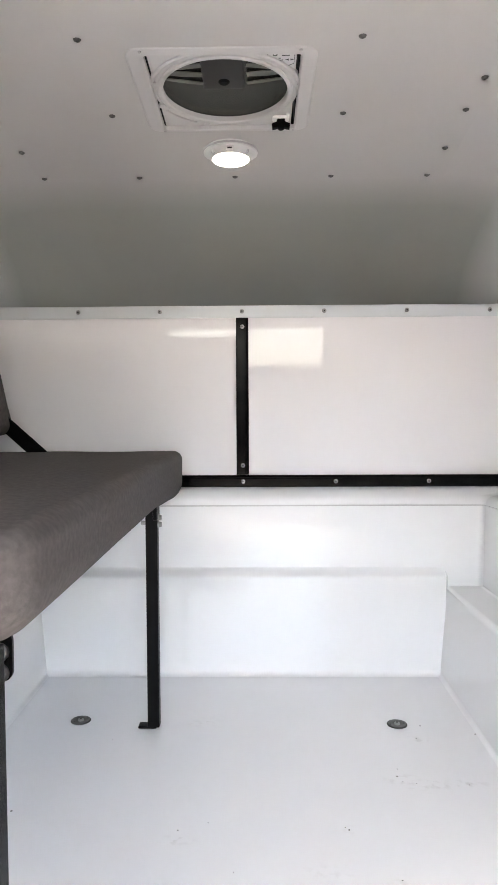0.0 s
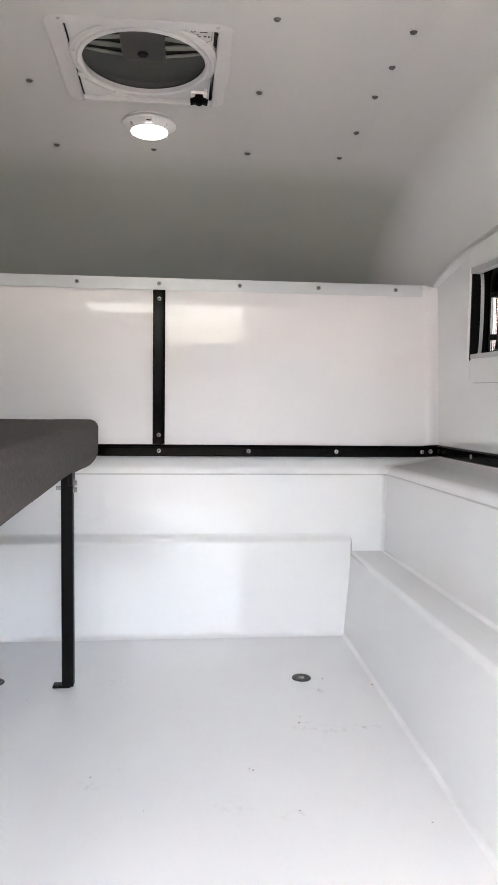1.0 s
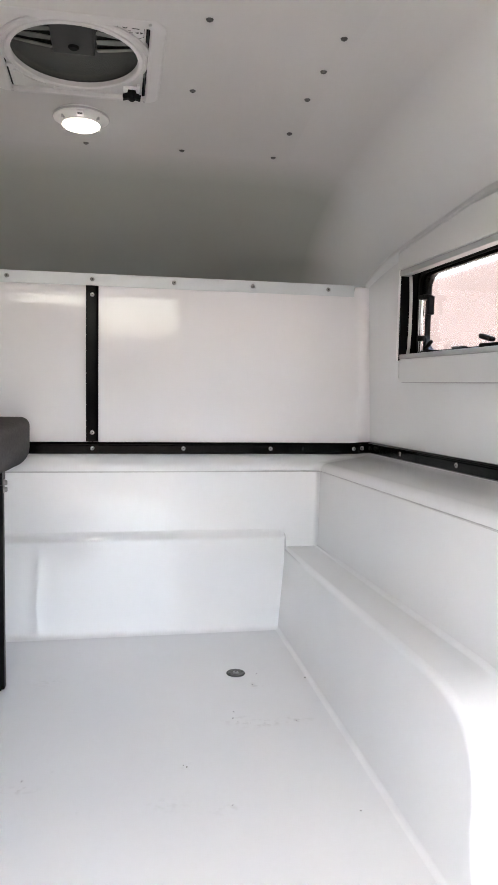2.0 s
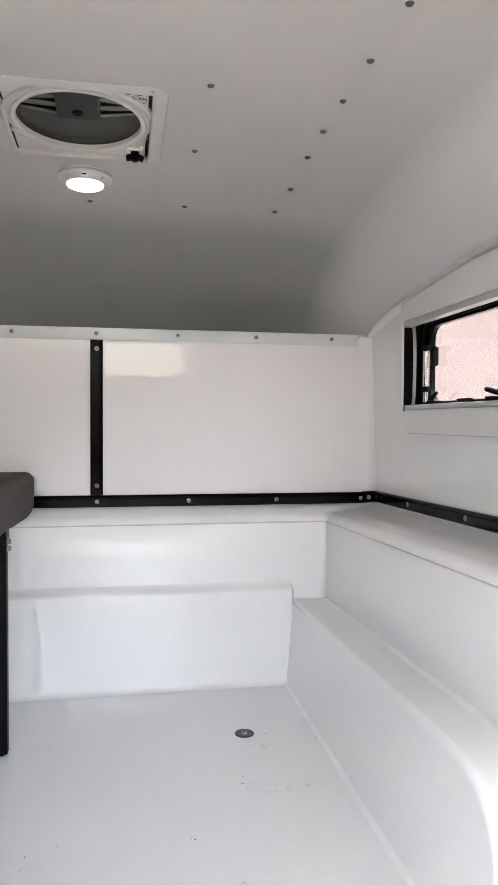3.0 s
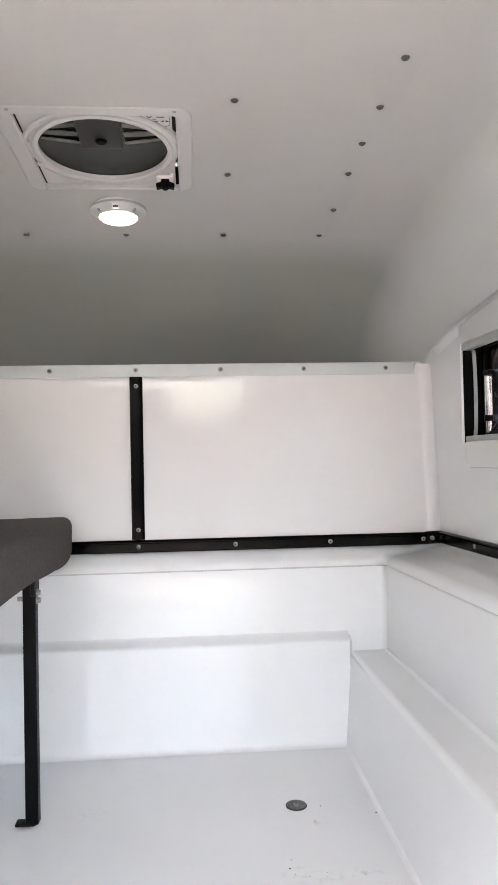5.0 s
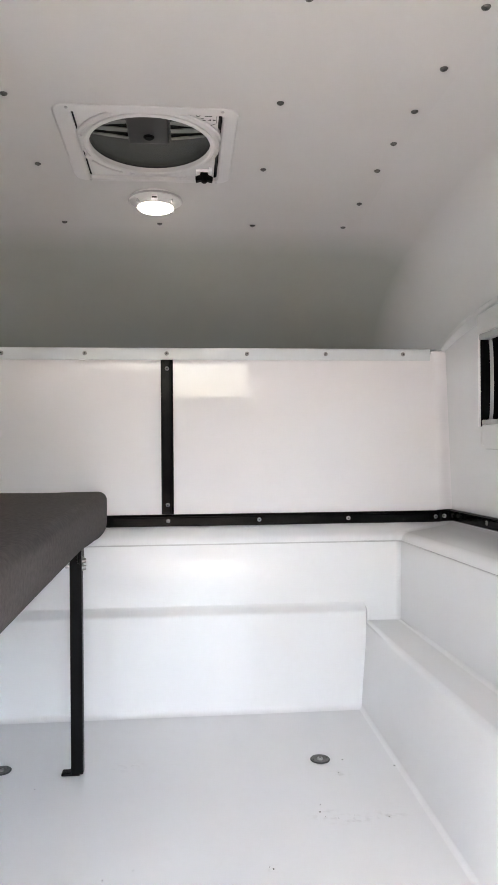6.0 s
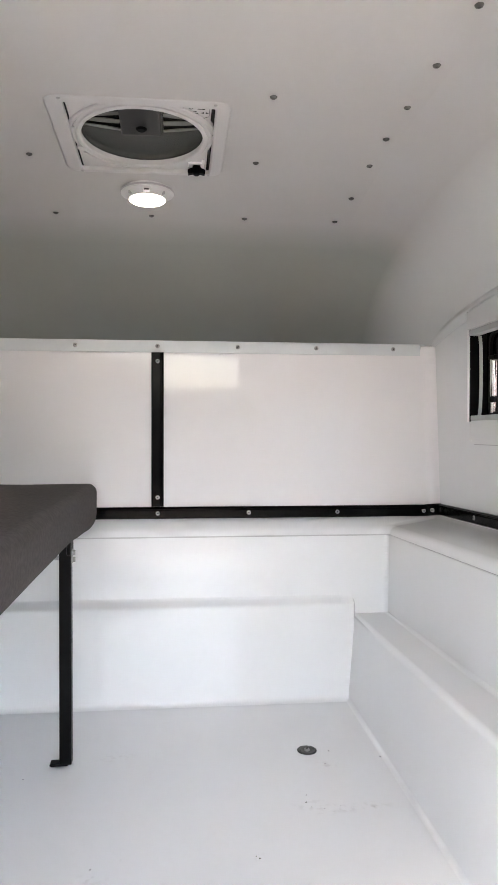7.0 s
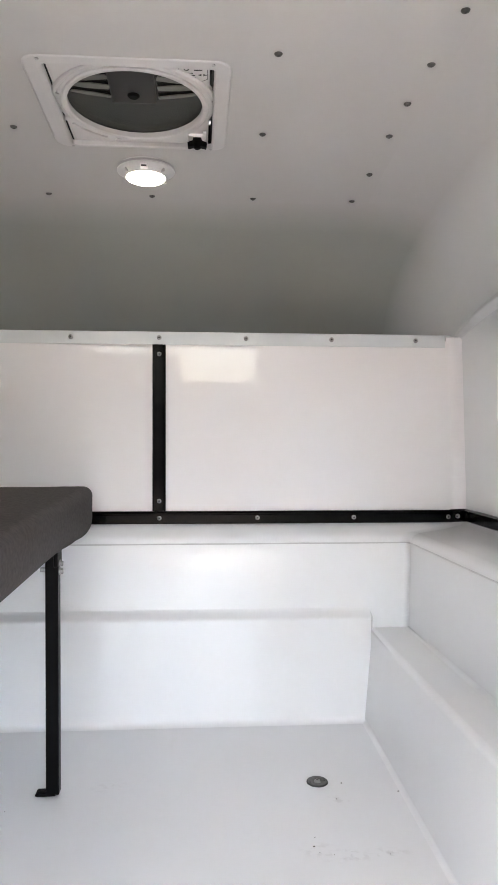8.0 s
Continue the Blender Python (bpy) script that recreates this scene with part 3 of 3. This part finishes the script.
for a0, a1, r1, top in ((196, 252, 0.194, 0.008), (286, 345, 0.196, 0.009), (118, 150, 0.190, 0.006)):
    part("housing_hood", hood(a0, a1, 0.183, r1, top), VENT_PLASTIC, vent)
for x, y in ((-0.176, -0.045), (-0.171, 0.065), (-0.06, 0.172)):
    part("housing_clip", box(-0.006, 0.006, -0.009, 0.009, -0.007, 0.004, 0.002, 2, m=VM @ pose(x, y, 0, 0, 0, 20)), VENT_PLASTIC, vent)
part("fan_cover", lathe([(0.159, -0.002), (0.158, 0.008), (0.152, 0.011), (0.06, 0.013), (0, 0.013)], 48, VM), FAN_DARK, vent, "smoked dark round fan cover")
part("motor", box(-0.055, 0.050, -0.145, 0.005, 0.005, 0.018, 0.006, 3, m=VM), MOTOR, vent, "dark fan motor")
part("motor_hub", lathe([(0.0, 0.000), (0.010, 0.000), (0.014, 0.003), (0.015, 0.012)], 20, VM @ pose(-0.002, -0.035, 0)), BLACK_MATT, vent)
for side in (1, -1):
    for k, (yy, w, tl) in enumerate(((-0.105, 0.028, 8), (-0.062, 0.030, -6), (-0.020, 0.018, -14))):
        m = VM @ pose(side * 0.055, yy, 0.0075, 8, 0, side * tl)
        part("blade", prism([(0, -w * .35), (side * 0.04, -w * .5), (side * 0.088, -w * .35), (side * 0.092, w * .25), (side * 0.05, w * .5), (0, w * .4)], 0.0025,
                            lambda u, v, q, m=m: m @ Vector((u, v, q))), BLADE, vent, "pale fan blade")
part("lid", box(VX0 - vent.location.x - .02, VX1 - vent.location.x + .02, VY0 - vent.location.y - .02, VY1 - vent.location.y + .02, 0.060, 0.085, 0.01), FAN_DARK, vent, "smoked outer lid")

# lugs, corner screws and printed marks on the plate
for x, y in ((-0.195, 1.702), (0.168, 1.702), (-0.19, 2.101), (0.168, 2.101)):
    part("garnish_screw", lathe([(0.0, -0.0105), (0.003, -0.0105), (0.0042, -0.009), (0.0042, -0.006)], 10, pose(x - vent.location.x, y - vent.location.y, 0)), GREY_PLASTIC, vent)
part("lug", box(0.085, 0.130, -0.005, 0.022, -0.009, 0.004, 0.003, 2, m=VM @ pose(0.036, 0.135, 0)), PLASTIC, vent)
part("latch", box(-0.005, 0.004, -0.012, 0.012, -0.007, 0.004, 0.002, 2, m=VM @ pose(0.163, 0.128, 0)), PLASTIC, vent)
for x, y in ((-0.145, -0.16), (-0.17, 0.02)):
    part("plate_hole", lathe([(0.0, -0.0003), (0.0025, -0.0003), (0.0025, 0.001)], 10, VM @ pose(x, y, 0.0035)), SLOT, vent)


def mark(outline):
    return prism(outline, -0.0004, lambda u, v, w: on_ceiling(FCX + u, FCY + v + 0.010, 0.0024 - w))


def arc_mark(cx, cy, r, a0, a1, t=0.0022):
    n = 8
    o = [(cx + r * math.cos(radians(a0 + (a1 - a0) * i / n)), cy + r * math.sin(radians(a0 + (a1 - a0) * i / n))) for i in range(n + 1)]
    return mark(o + [(cx + (r - t) * math.cos(radians(a0 + (a1 - a0) * i / n)), cy + (r - t) * math.sin(radians(a0 + (a1 - a0) * i / n))) for i in range(n, -1, -1)])


for i, bm_mark in enumerate((mark([(0.070, -0.180), (0.082, -0.180), (0.075, -0.174)]), arc_mark(0.100, -0.178, 0.006, 0, 220), arc_mark(0.122, -0.177, 0.006, -60, 200, 0.003),
                             mark([(0.138, -0.181), (0.156, -0.181), (0.156, -0.178), (0.138, -0.178)]), mark([(0.138, -0.175), (0.156, -0.175), (0.156, -0.172), (0.138, -0.172)]),
                             mark([(0.146, -0.156), (0.154, -0.160), (0.154, -0.152)]), mark([(0.166, -0.156), (0.158, -0.160), (0.158, -0.152)]),
                             mark([(0.128, -0.162), (0.136, -0.164), (0.135, -0.160)]), mark([(0.129, -0.154), (0.141, -0.156), (0.140, -0.152)]),
                             mark([(0.134, -0.146), (0.142, -0.147), (0.141, -0.143)]),
                             mark([(0.150, -0.128), (0.166, -0.140), (0.167, -0.139), (0.151, -0.127)]), mark([(0.1665, -0.183), (0.1675, -0.183), (0.1675, -0.139), (0.1665, -0.139)]))):
    part("printed_mark", bm_mark, INK, vent)
knob = part("knob", prism([(-0.023, -0.030), (-0.010, -0.027), (0.0, -0.031), (0.010, -0.027), (0.023, -0.030), (0.025, -0.018), (0.012, -0.013), (0.008, 0.004),
                           (-0.008, 0.004), (-0.012, -0.013), (-0.025, -0.018)], 0.016, lambda u, v, w: (0.133 - vent.location.x + u, 2.040 - vent.location.y + w, v)), BLACK_MATT, vent, "black winged crank knob")
part("knob_cap", lathe([(0.0, -0.033), (0.007, -0.032), (0.010, -0.028), (0.010, -0.018)], 14, pose(0.133 - vent.location.x, 2.048 - vent.location.y, 0.0)), BLACK_MATT, knob)

# ---------------------------------------------------------------- ceiling lamp
lamp = tagged(empty("ceiling_light", (-0.012, 2.235, ceiling_z(0, 2.235))), "small round white ceiling light, switched on", "ceiling light")
tilt = pose(0, 0, 0, -2, 0, 0)
part("base", lathe([(0.074, 0.016), (0.081, 0.012), (0.081, -0.001), (0.080, -0.004), (0.072, -0.007), (0.064, -0.013), (0.059, -0.019), (0.056, -0.021)], 48, tilt), HOUSING, lamp)
part("gasket", lathe([(0.070, 0.006), (0.0835, 0.004), (0.0838, -0.0005), (0.081, -0.0012)], 48, tilt), GREY_PLASTIC, lamp, "grey gasket behind the base")
part("lens", lathe([(0.0535, -0.018), (0.053, -0.022), (0.050, -0.0245), (0.04, -0.0255), (0.0, -0.026)], 40, tilt), LENS, lamp, "bright frosted lens")
switch = part("switch", box(-0.010, 0.010, -0.076, -0.060, -0.018, -0.006, 0.002, m=tilt), PLASTIC, lamp)
part("switch_slot", box(-0.007, 0.007, -0.0768, -0.070, -0.0165, -0.0125, m=tilt), SLOT, switch, "dark switch slot")
for a in (-48, 48, 132, 228):
    part("clip", box(-0.002, 0.002, -0.072, -0.062, -0.018, -0.009, 0.0005, m=tilt @ pose(0, 0, 0, 0, 0, a)), GREY_PLASTIC, lamp)

# ---------------------------------------------------------------- window with blind cassette
GX = 0.925
window = tagged(empty("window_1", (GX, 1.45, 1.06)), "caravan window in a light grey blind cassette", "window", kind="structure")


def wpart(name, bm, material, label="", parent=None):
    bmesh.ops.translate(bm, verts=bm.verts, vec=-window.location)
    return part(name, bm, material, parent or window, label)


WINDOW_X = lambda u, v, w: (GX + w, u, v)
top_bm = prism([(0.90, 1.2), (2.040, 1.2), (2.040, 1.254), (1.6, 1.290), (0.90, 1.291)], 0.046, WINDOW_X)
bmesh.ops.bevel(top_bm, geom=top_bm.edges[:], offset=0.005, segments=3, profile=0.5, affect='EDGES')
wpart("top_housing", top_bm, HOUSING, "light grey blind housing")
low_bm = prism(rounded(0.90, 2.008, 0.872, 0.934, 0.018), 0.048, WINDOW_X)
bmesh.ops.bevel(low_bm, geom=[e for e in low_bm.edges if all(abs(v.co.x - GX) < 1e-4 for v in e.verts)], offset=0.004, segments=3, profile=0.5, affect='EDGES')
wpart("bottom_housing", low_bm, HOUSING, "light grey blind housing")
wpart("housing_lip", ring(rounded(0.90, 2.013, 0.867, 0.934, 0.020), rounded(0.908, 2.006, 0.875, 0.928, 0.014), 0.009, lambda u, v, w: (GX - 0.001 + w, u, v)), HOUSING)
# Thin grey ring added as the shadow line round the lower housing.
wpart("housing_shadow_line", ring(rounded(0.90, 2.0155, 0.8645, 0.933, 0.022), rounded(0.910, 2.004, 0.877, 0.926, 0.013), 0.006, lambda u, v, w: (GX + 0.009 + w, u, v)), GREY_PLASTIC)
wpart("top_channel", box(GX + 0.003, 0.955, 0.91, 2.028, 1.182, 1.199, 0.002), GREY_PLASTIC)
wpart("bottom_channel", box(GX + 0.002, 0.955, 0.91, 2.010, 0.935, 0.949, 0.002), GREY_PLASTIC)
wpart("side_rail", box(GX + 0.001, 0.972, 2.028, 2.034, 0.93, 1.202, 0.002), PLASTIC)
wpart("side_lining", box(GX + 0.006, 1.000, 2.022, 2.0275, 0.93, 1.202, 0.001), BLACK_MATT, "black inner lining")
wpart("window_frame", ring(rounded(0.955, 2.075, 0.938, 1.194, 0.01), rounded(1.00, 1.950, 0.958, 1.176, 0.045), 0.016, lambda u, v, w: (0.982 + w, u, v)), BLACK, "black window frame")
wpart("frame_lip", ring(rounded(0.965, 1.995, 0.944, 1.190, 0.03), rounded(0.972, 1.985, 0.950, 1.184, 0.035), 0.008, lambda u, v, w: (0.974 + w, u, v)), BLACK_MATT)
guide = []
for i in range(13):
    z = 0.950 + 0.232 * i / 12
    y = 2.019 - 0.010 * math.sin(math.pi * i / 12) ** 0.5
    guide.append([(0.958, y, z), (0.952, y - 0.002, z), (0.952, y - 0.006, z), (0.960, y - 0.008, z)])
wpart("blind_guide", grid(guide), GREY_PLASTIC, "curved pale edge guide")
wpart("pane", box(0.990, 0.994, 0.98, 1.98, 0.948, 1.186, 0.001), GLASS, "hazy acrylic pane").visible_shadow = False
stay_m = pose(0.966, 1.945, 0.968)
stay = wpart("stay", lathe([(0.0, 0.032), (0.0098, 0.032), (0.0098, 0.140), (0.0, 0.140)], 18, stay_m), CHROME, "chrome telescopic stay")
wpart("stay_rod", lathe([(0.0, -0.012), (0.0075, -0.012), (0.0075, 0.022), (0.0, 0.022)], 14, stay_m), CHROME)
wpart("stay_collar", lathe([(0.0, 0.018), (0.011, 0.018), (0.0118, 0.022), (0.0118, 0.034), (0.0, 0.034)], 16, stay_m), BLACK_MATT)
wpart("stay_head", box(0.955, 0.985, 1.915, 1.957, 1.104, 1.118, 0.004, 3), BLACK_MATT)
wpart("stay_bracket", box(0.968, 0.988, 1.908, 1.923, 1.060, 1.114, 0.004, 3), BLACK_MATT)
wpart("catch_base", box(0.962, 0.986, 1.88, 1.965, 0.950, 0.960, 0.003), BLACK_MATT)
wpart("catch_lever", box(-0.006, 0.006, -0.030, 0.012, -0.0045, 0.0045, 0.004, 3, m=pose(0.962, 1.892, 0.970, -24, 0, 0)), BLACK_MATT)
wpart("lock_plate", box(0.970, 0.986, 1.70, 1.76, 0.950, 0.962, 0.002), BLACK_MATT)
wpart("catch_base", box(0.962, 0.986, 1.51, 1.60, 0.950, 0.962, 0.003), BLACK_MATT)
wpart("catch_lever", box(-0.008, 0.008, -0.030, 0.030, -0.006, 0.006, 0.005, 3, m=pose(0.962, 1.56, 0.974, 12, 0, 0)), BLACK_MATT)

# ---------------------------------------------------------------- bench
bench = tagged(empty("bench_seat", (-0.45, 1.6, 0)), "brown-grey upholstered bench seat on folding black steel legs", "bench seat")


def bpart(name, bm, material, label="", parent=None):
    bmesh.ops.translate(bm, verts=bm.verts, vec=-bench.location)
    return part(name, bm, material, parent or bench, label)


def cushion(x0, x1, y0, y1, z0, z1, r_top, r_low, sag, seed, re=0.045):
    """Upholstered pad: soft section, rounded ends, slightly uneven cloth."""
    noise.seed_set(seed)
    def section(grow):
        pts = []
        for cx, cz, r, a0 in ((x1 - r_top, z1 - r_top, r_top, 0), (x0 + r_top, z1 - r_top, r_top, 90), (x0 + r_low, z0 + r_low, r_low, 180), (x1 - r_low, z0 + r_low, r_low, 270)):
            for i in range(9):
                a = radians(a0 + 90 * i / 8)
                pts.append((cx + (r * grow) * math.cos(a), cz + (r * grow) * math.sin(a)))
        out = []
        for i, p in enumerate(pts):
            q = pts[(i + 1) % len(pts)]
            n = max(1, int(math.hypot(q[0] - p[0], q[1] - p[1]) / 0.06))
            out += [(p[0] + (q[0] - p[0]) * k / n, p[1] + (q[1] - p[1]) * k / n) for k in range(n)]
        return out
    base = section(1.0)
    mx, mz = (x0 + x1) / 2, (z0 + z1) / 2
    stations = []
    for i in range(9):
        a = radians(90 * i / 8)
        stations.append((y0 + re - re * math.cos(a), re * (1 - math.sin(a))))
    mid = [(y0 + re + (y1 - y0 - 2 * re) * i / 30, 0.0) for i in range(1, 30)]
    stations = stations + mid + [(y1 - (y - y0), ins) for y, ins in reversed(stations)]
    rows = []
    for y, ins in stations:
        row = []
        for x, z in base:
            kx, kz = 1 - 2 * ins / (x1 - x0), 1 - 1.35 * ins / (z1 - z0)
            px, pz = mx + (x - mx) * kx, mz + (z - mz) * kz
            w = noise.noise(Vector((px * 6, y * 4, pz * 8))) * 0.0035 + noise.noise(Vector((px * 17, y * 13, pz * 17))) * 0.0012
            if z < mz:
                pz += w - sag * (math.exp(-((y - y1 + 0.16) / 0.22) ** 2) + 0.6 * math.exp(-((y - y1 + 0.07) / 0.035) ** 2)) * (1 if x > mx else 0)
            else:
                pz += w * 0.5
            row.append((px + w * 0.8, y, pz))
        rows.append(row)
    b = grid(rows, closed=True)
    vs = list(b.verts)
    k = len(base)
    b.faces.new(vs[:k])
    b.faces.new(vs[-k:][::-1])
    return b


bpart("seat_cushion", cushion(-0.86, -0.176, 0.80, 2.392, 0.596, 0.735, 0.028, 0.066, 0.015, 3, 0.075), FABRIC)
back = cushion(-0.055, 0.055, 0.86, 2.335, 0.0, 0.37, 0.035, 0.035, 0.0, 5)
bmesh.ops.transform(back, matrix=pose(-0.755, 0, 0.785, 0, -12, 0), verts=back.verts)
bpart("backrest", back, FABRIC)


def leg(y):
    """Flat folding leg with a turned foot, pivot plate and bolts."""
    bm = box(-0.236, -0.204, y - 0.014, y + 0.014, 0.004, 0.606, 0.002)
    l = bpart("leg", bm, BLACK_STEEL)
    f = box(-0.262, -0.212, y - 0.015, y + 0.015, 0.0005, 0.0085, 0.003)
    bpart("foot", f, BLACK_STEEL)
    return l


leg(1.972)
for z in (0.575, 0.556):
    bpart("bolt", lathe([(0.0, 0.010), (0.006, 0.010), (0.007, 0.008), (0.007, 0.003), (0.010, 0.003), (0.010, 0.0)], 12, pose(-0.204, 1.972, z, 0, 90, 0)), ZINC)
bpart("nut", lathe([(0.0, 0.012), (0.006, 0.012), (0.006, 0.0)], 6, pose(-0.236, 1.962, 0.562, 0, -90, 0)), ZINC)
bpart("pivot_plate", box(-0.214, -0.203, 1.945, 2.0, 0.570, 0.612, 0.003), BLACK_STEEL)
near = box(-0.236, -0.2095, 0.812, 0.840, 0.004, 0.606, 0.002)
bpart("leg", near, BLACK_STEEL)
bpart("foot", box(-0.262, -0.212, 0.811, 0.841, 0.0005, 0.0085, 0.003), BLACK_STEEL)
bpart("pivot_plate", prism(rounded(-0.30, -0.211, 0.552, 0.612, 0.012), 0.005, lambda u, v, w: (u, 0.868 + w, v)), BLACK_STEEL)
for z in (0.586, 0.562):
    bpart("bolt", lathe([(0.0, 0.014), (0.007, 0.014), (0.0085, 0.011), (0.0085, 0.004), (0.0115, 0.004), (0.0115, 0.0)], 12, pose(-0.226, 0.868, z, 90, 0, 0)), ZINC)
strap = box(-0.10, 0.10, -0.003, 0.003, -0.0225, 0.0225, 0.002, m=pose(-0.670, 2.28, 0.776, 0, 42, 0))
bpart("hinge_strap", strap, BLACK_STEEL, "flat black hinge strap")
bpart("seat_board", box(-0.86, -0.25, 0.84, 2.36, 0.575, 0.594, 0.003), BLACK_STEEL, "black board under the cushion")

# ---------------------------------------------------------------- floor anchors
def anchor(x, y, spin):
    a = tagged(empty("floor_anchor", (x, y, 0.0)), "flush round steel tie-down anchor in the floor", "floor anchor", "floor anchors")
    part("flange", lathe([(0.0275, 0.0), (0.0272, 0.0015), (0.0245, 0.0026), (0.016, 0.0020), (0.013, 0.0010), (0.0, 0.0010)], 32), DULL_STEEL, a)
    part("bolt", lathe([(0.0, 0.0065), (0.004, 0.0065), (0.0075, 0.0050), (0.0085, 0.001)], 16), ZINC, a)
    part("edge", lathe([(0.0276, 0.0002), (0.0276, 0.0017), (0.0262, 0.0030), (0.0248, 0.0030), (0.0246, 0.0020)], 32), SLOT, a, "dark rim")
    part("hex_socket", lathe([(0.0, 0.0068), (0.0033, 0.0068), (0.0033, 0.006)], 6), SLOT, a)
    for k in range(2):
        part("pin", lathe([(0.0, 0.0034), (0.0022, 0.0032), (0.0025, 0.001)], 8, pose(0.0195 * math.cos(radians(spin + 180 * k)), 0.0195 * math.sin(radians(spin + 180 * k)), 0)), SLOT, a)
    return a


anchor(0.444, 1.990, 10)
anchor(-0.431, 2.010, 40)

# ---------------------------------------------------------------- dirt on the floor
random.seed(11)
db = bmesh.new()
for x, y, r in ((0.505, 1.981, 0.0020), (0.398, 1.746, 0.0016), (0.391, 1.712, 0.0024), (0.252, 1.497, 0.0026), (0.640, 1.932, 0.0022), (-0.468, 1.561, 0.0020),
                (-0.100, 1.493, 0.0020), (0.582, 1.282, 0.0018), (-0.318, 1.896, 0.0016), (0.478, 1.905, 0.0018), (0.245, 1.505, 0.0014), (0.40, 1.69, 0.0012),
                (0.43, 1.68, 0.0011), (0.47, 1.69, 0.0010), (0.55, 1.675, 0.0012), (-0.04, 1.52, 0.0012), (0.02, 1.36, 0.0014), (0.33, 1.34, 0.0013)):
    bit = lathe([(0.0, r * 0.5), (r * 0.7, r * 0.4), (r, 0.0)], 7, pose(x, y, 0.0002, 0, 0, random.uniform(0, 90)) @ Matrix.Diagonal((random.uniform(0.8, 1.6), random.uniform(0.6, 1.1), 1, 1)))
    join(db, bit)
DIRT = mat("dark_grit", (0.06, 0.055, 0.05), 0.9)
tagged(obj("dirt_specks", db, DIRT), "small dark specks of grit scattered on the floor", "dirt", kind="stuff")
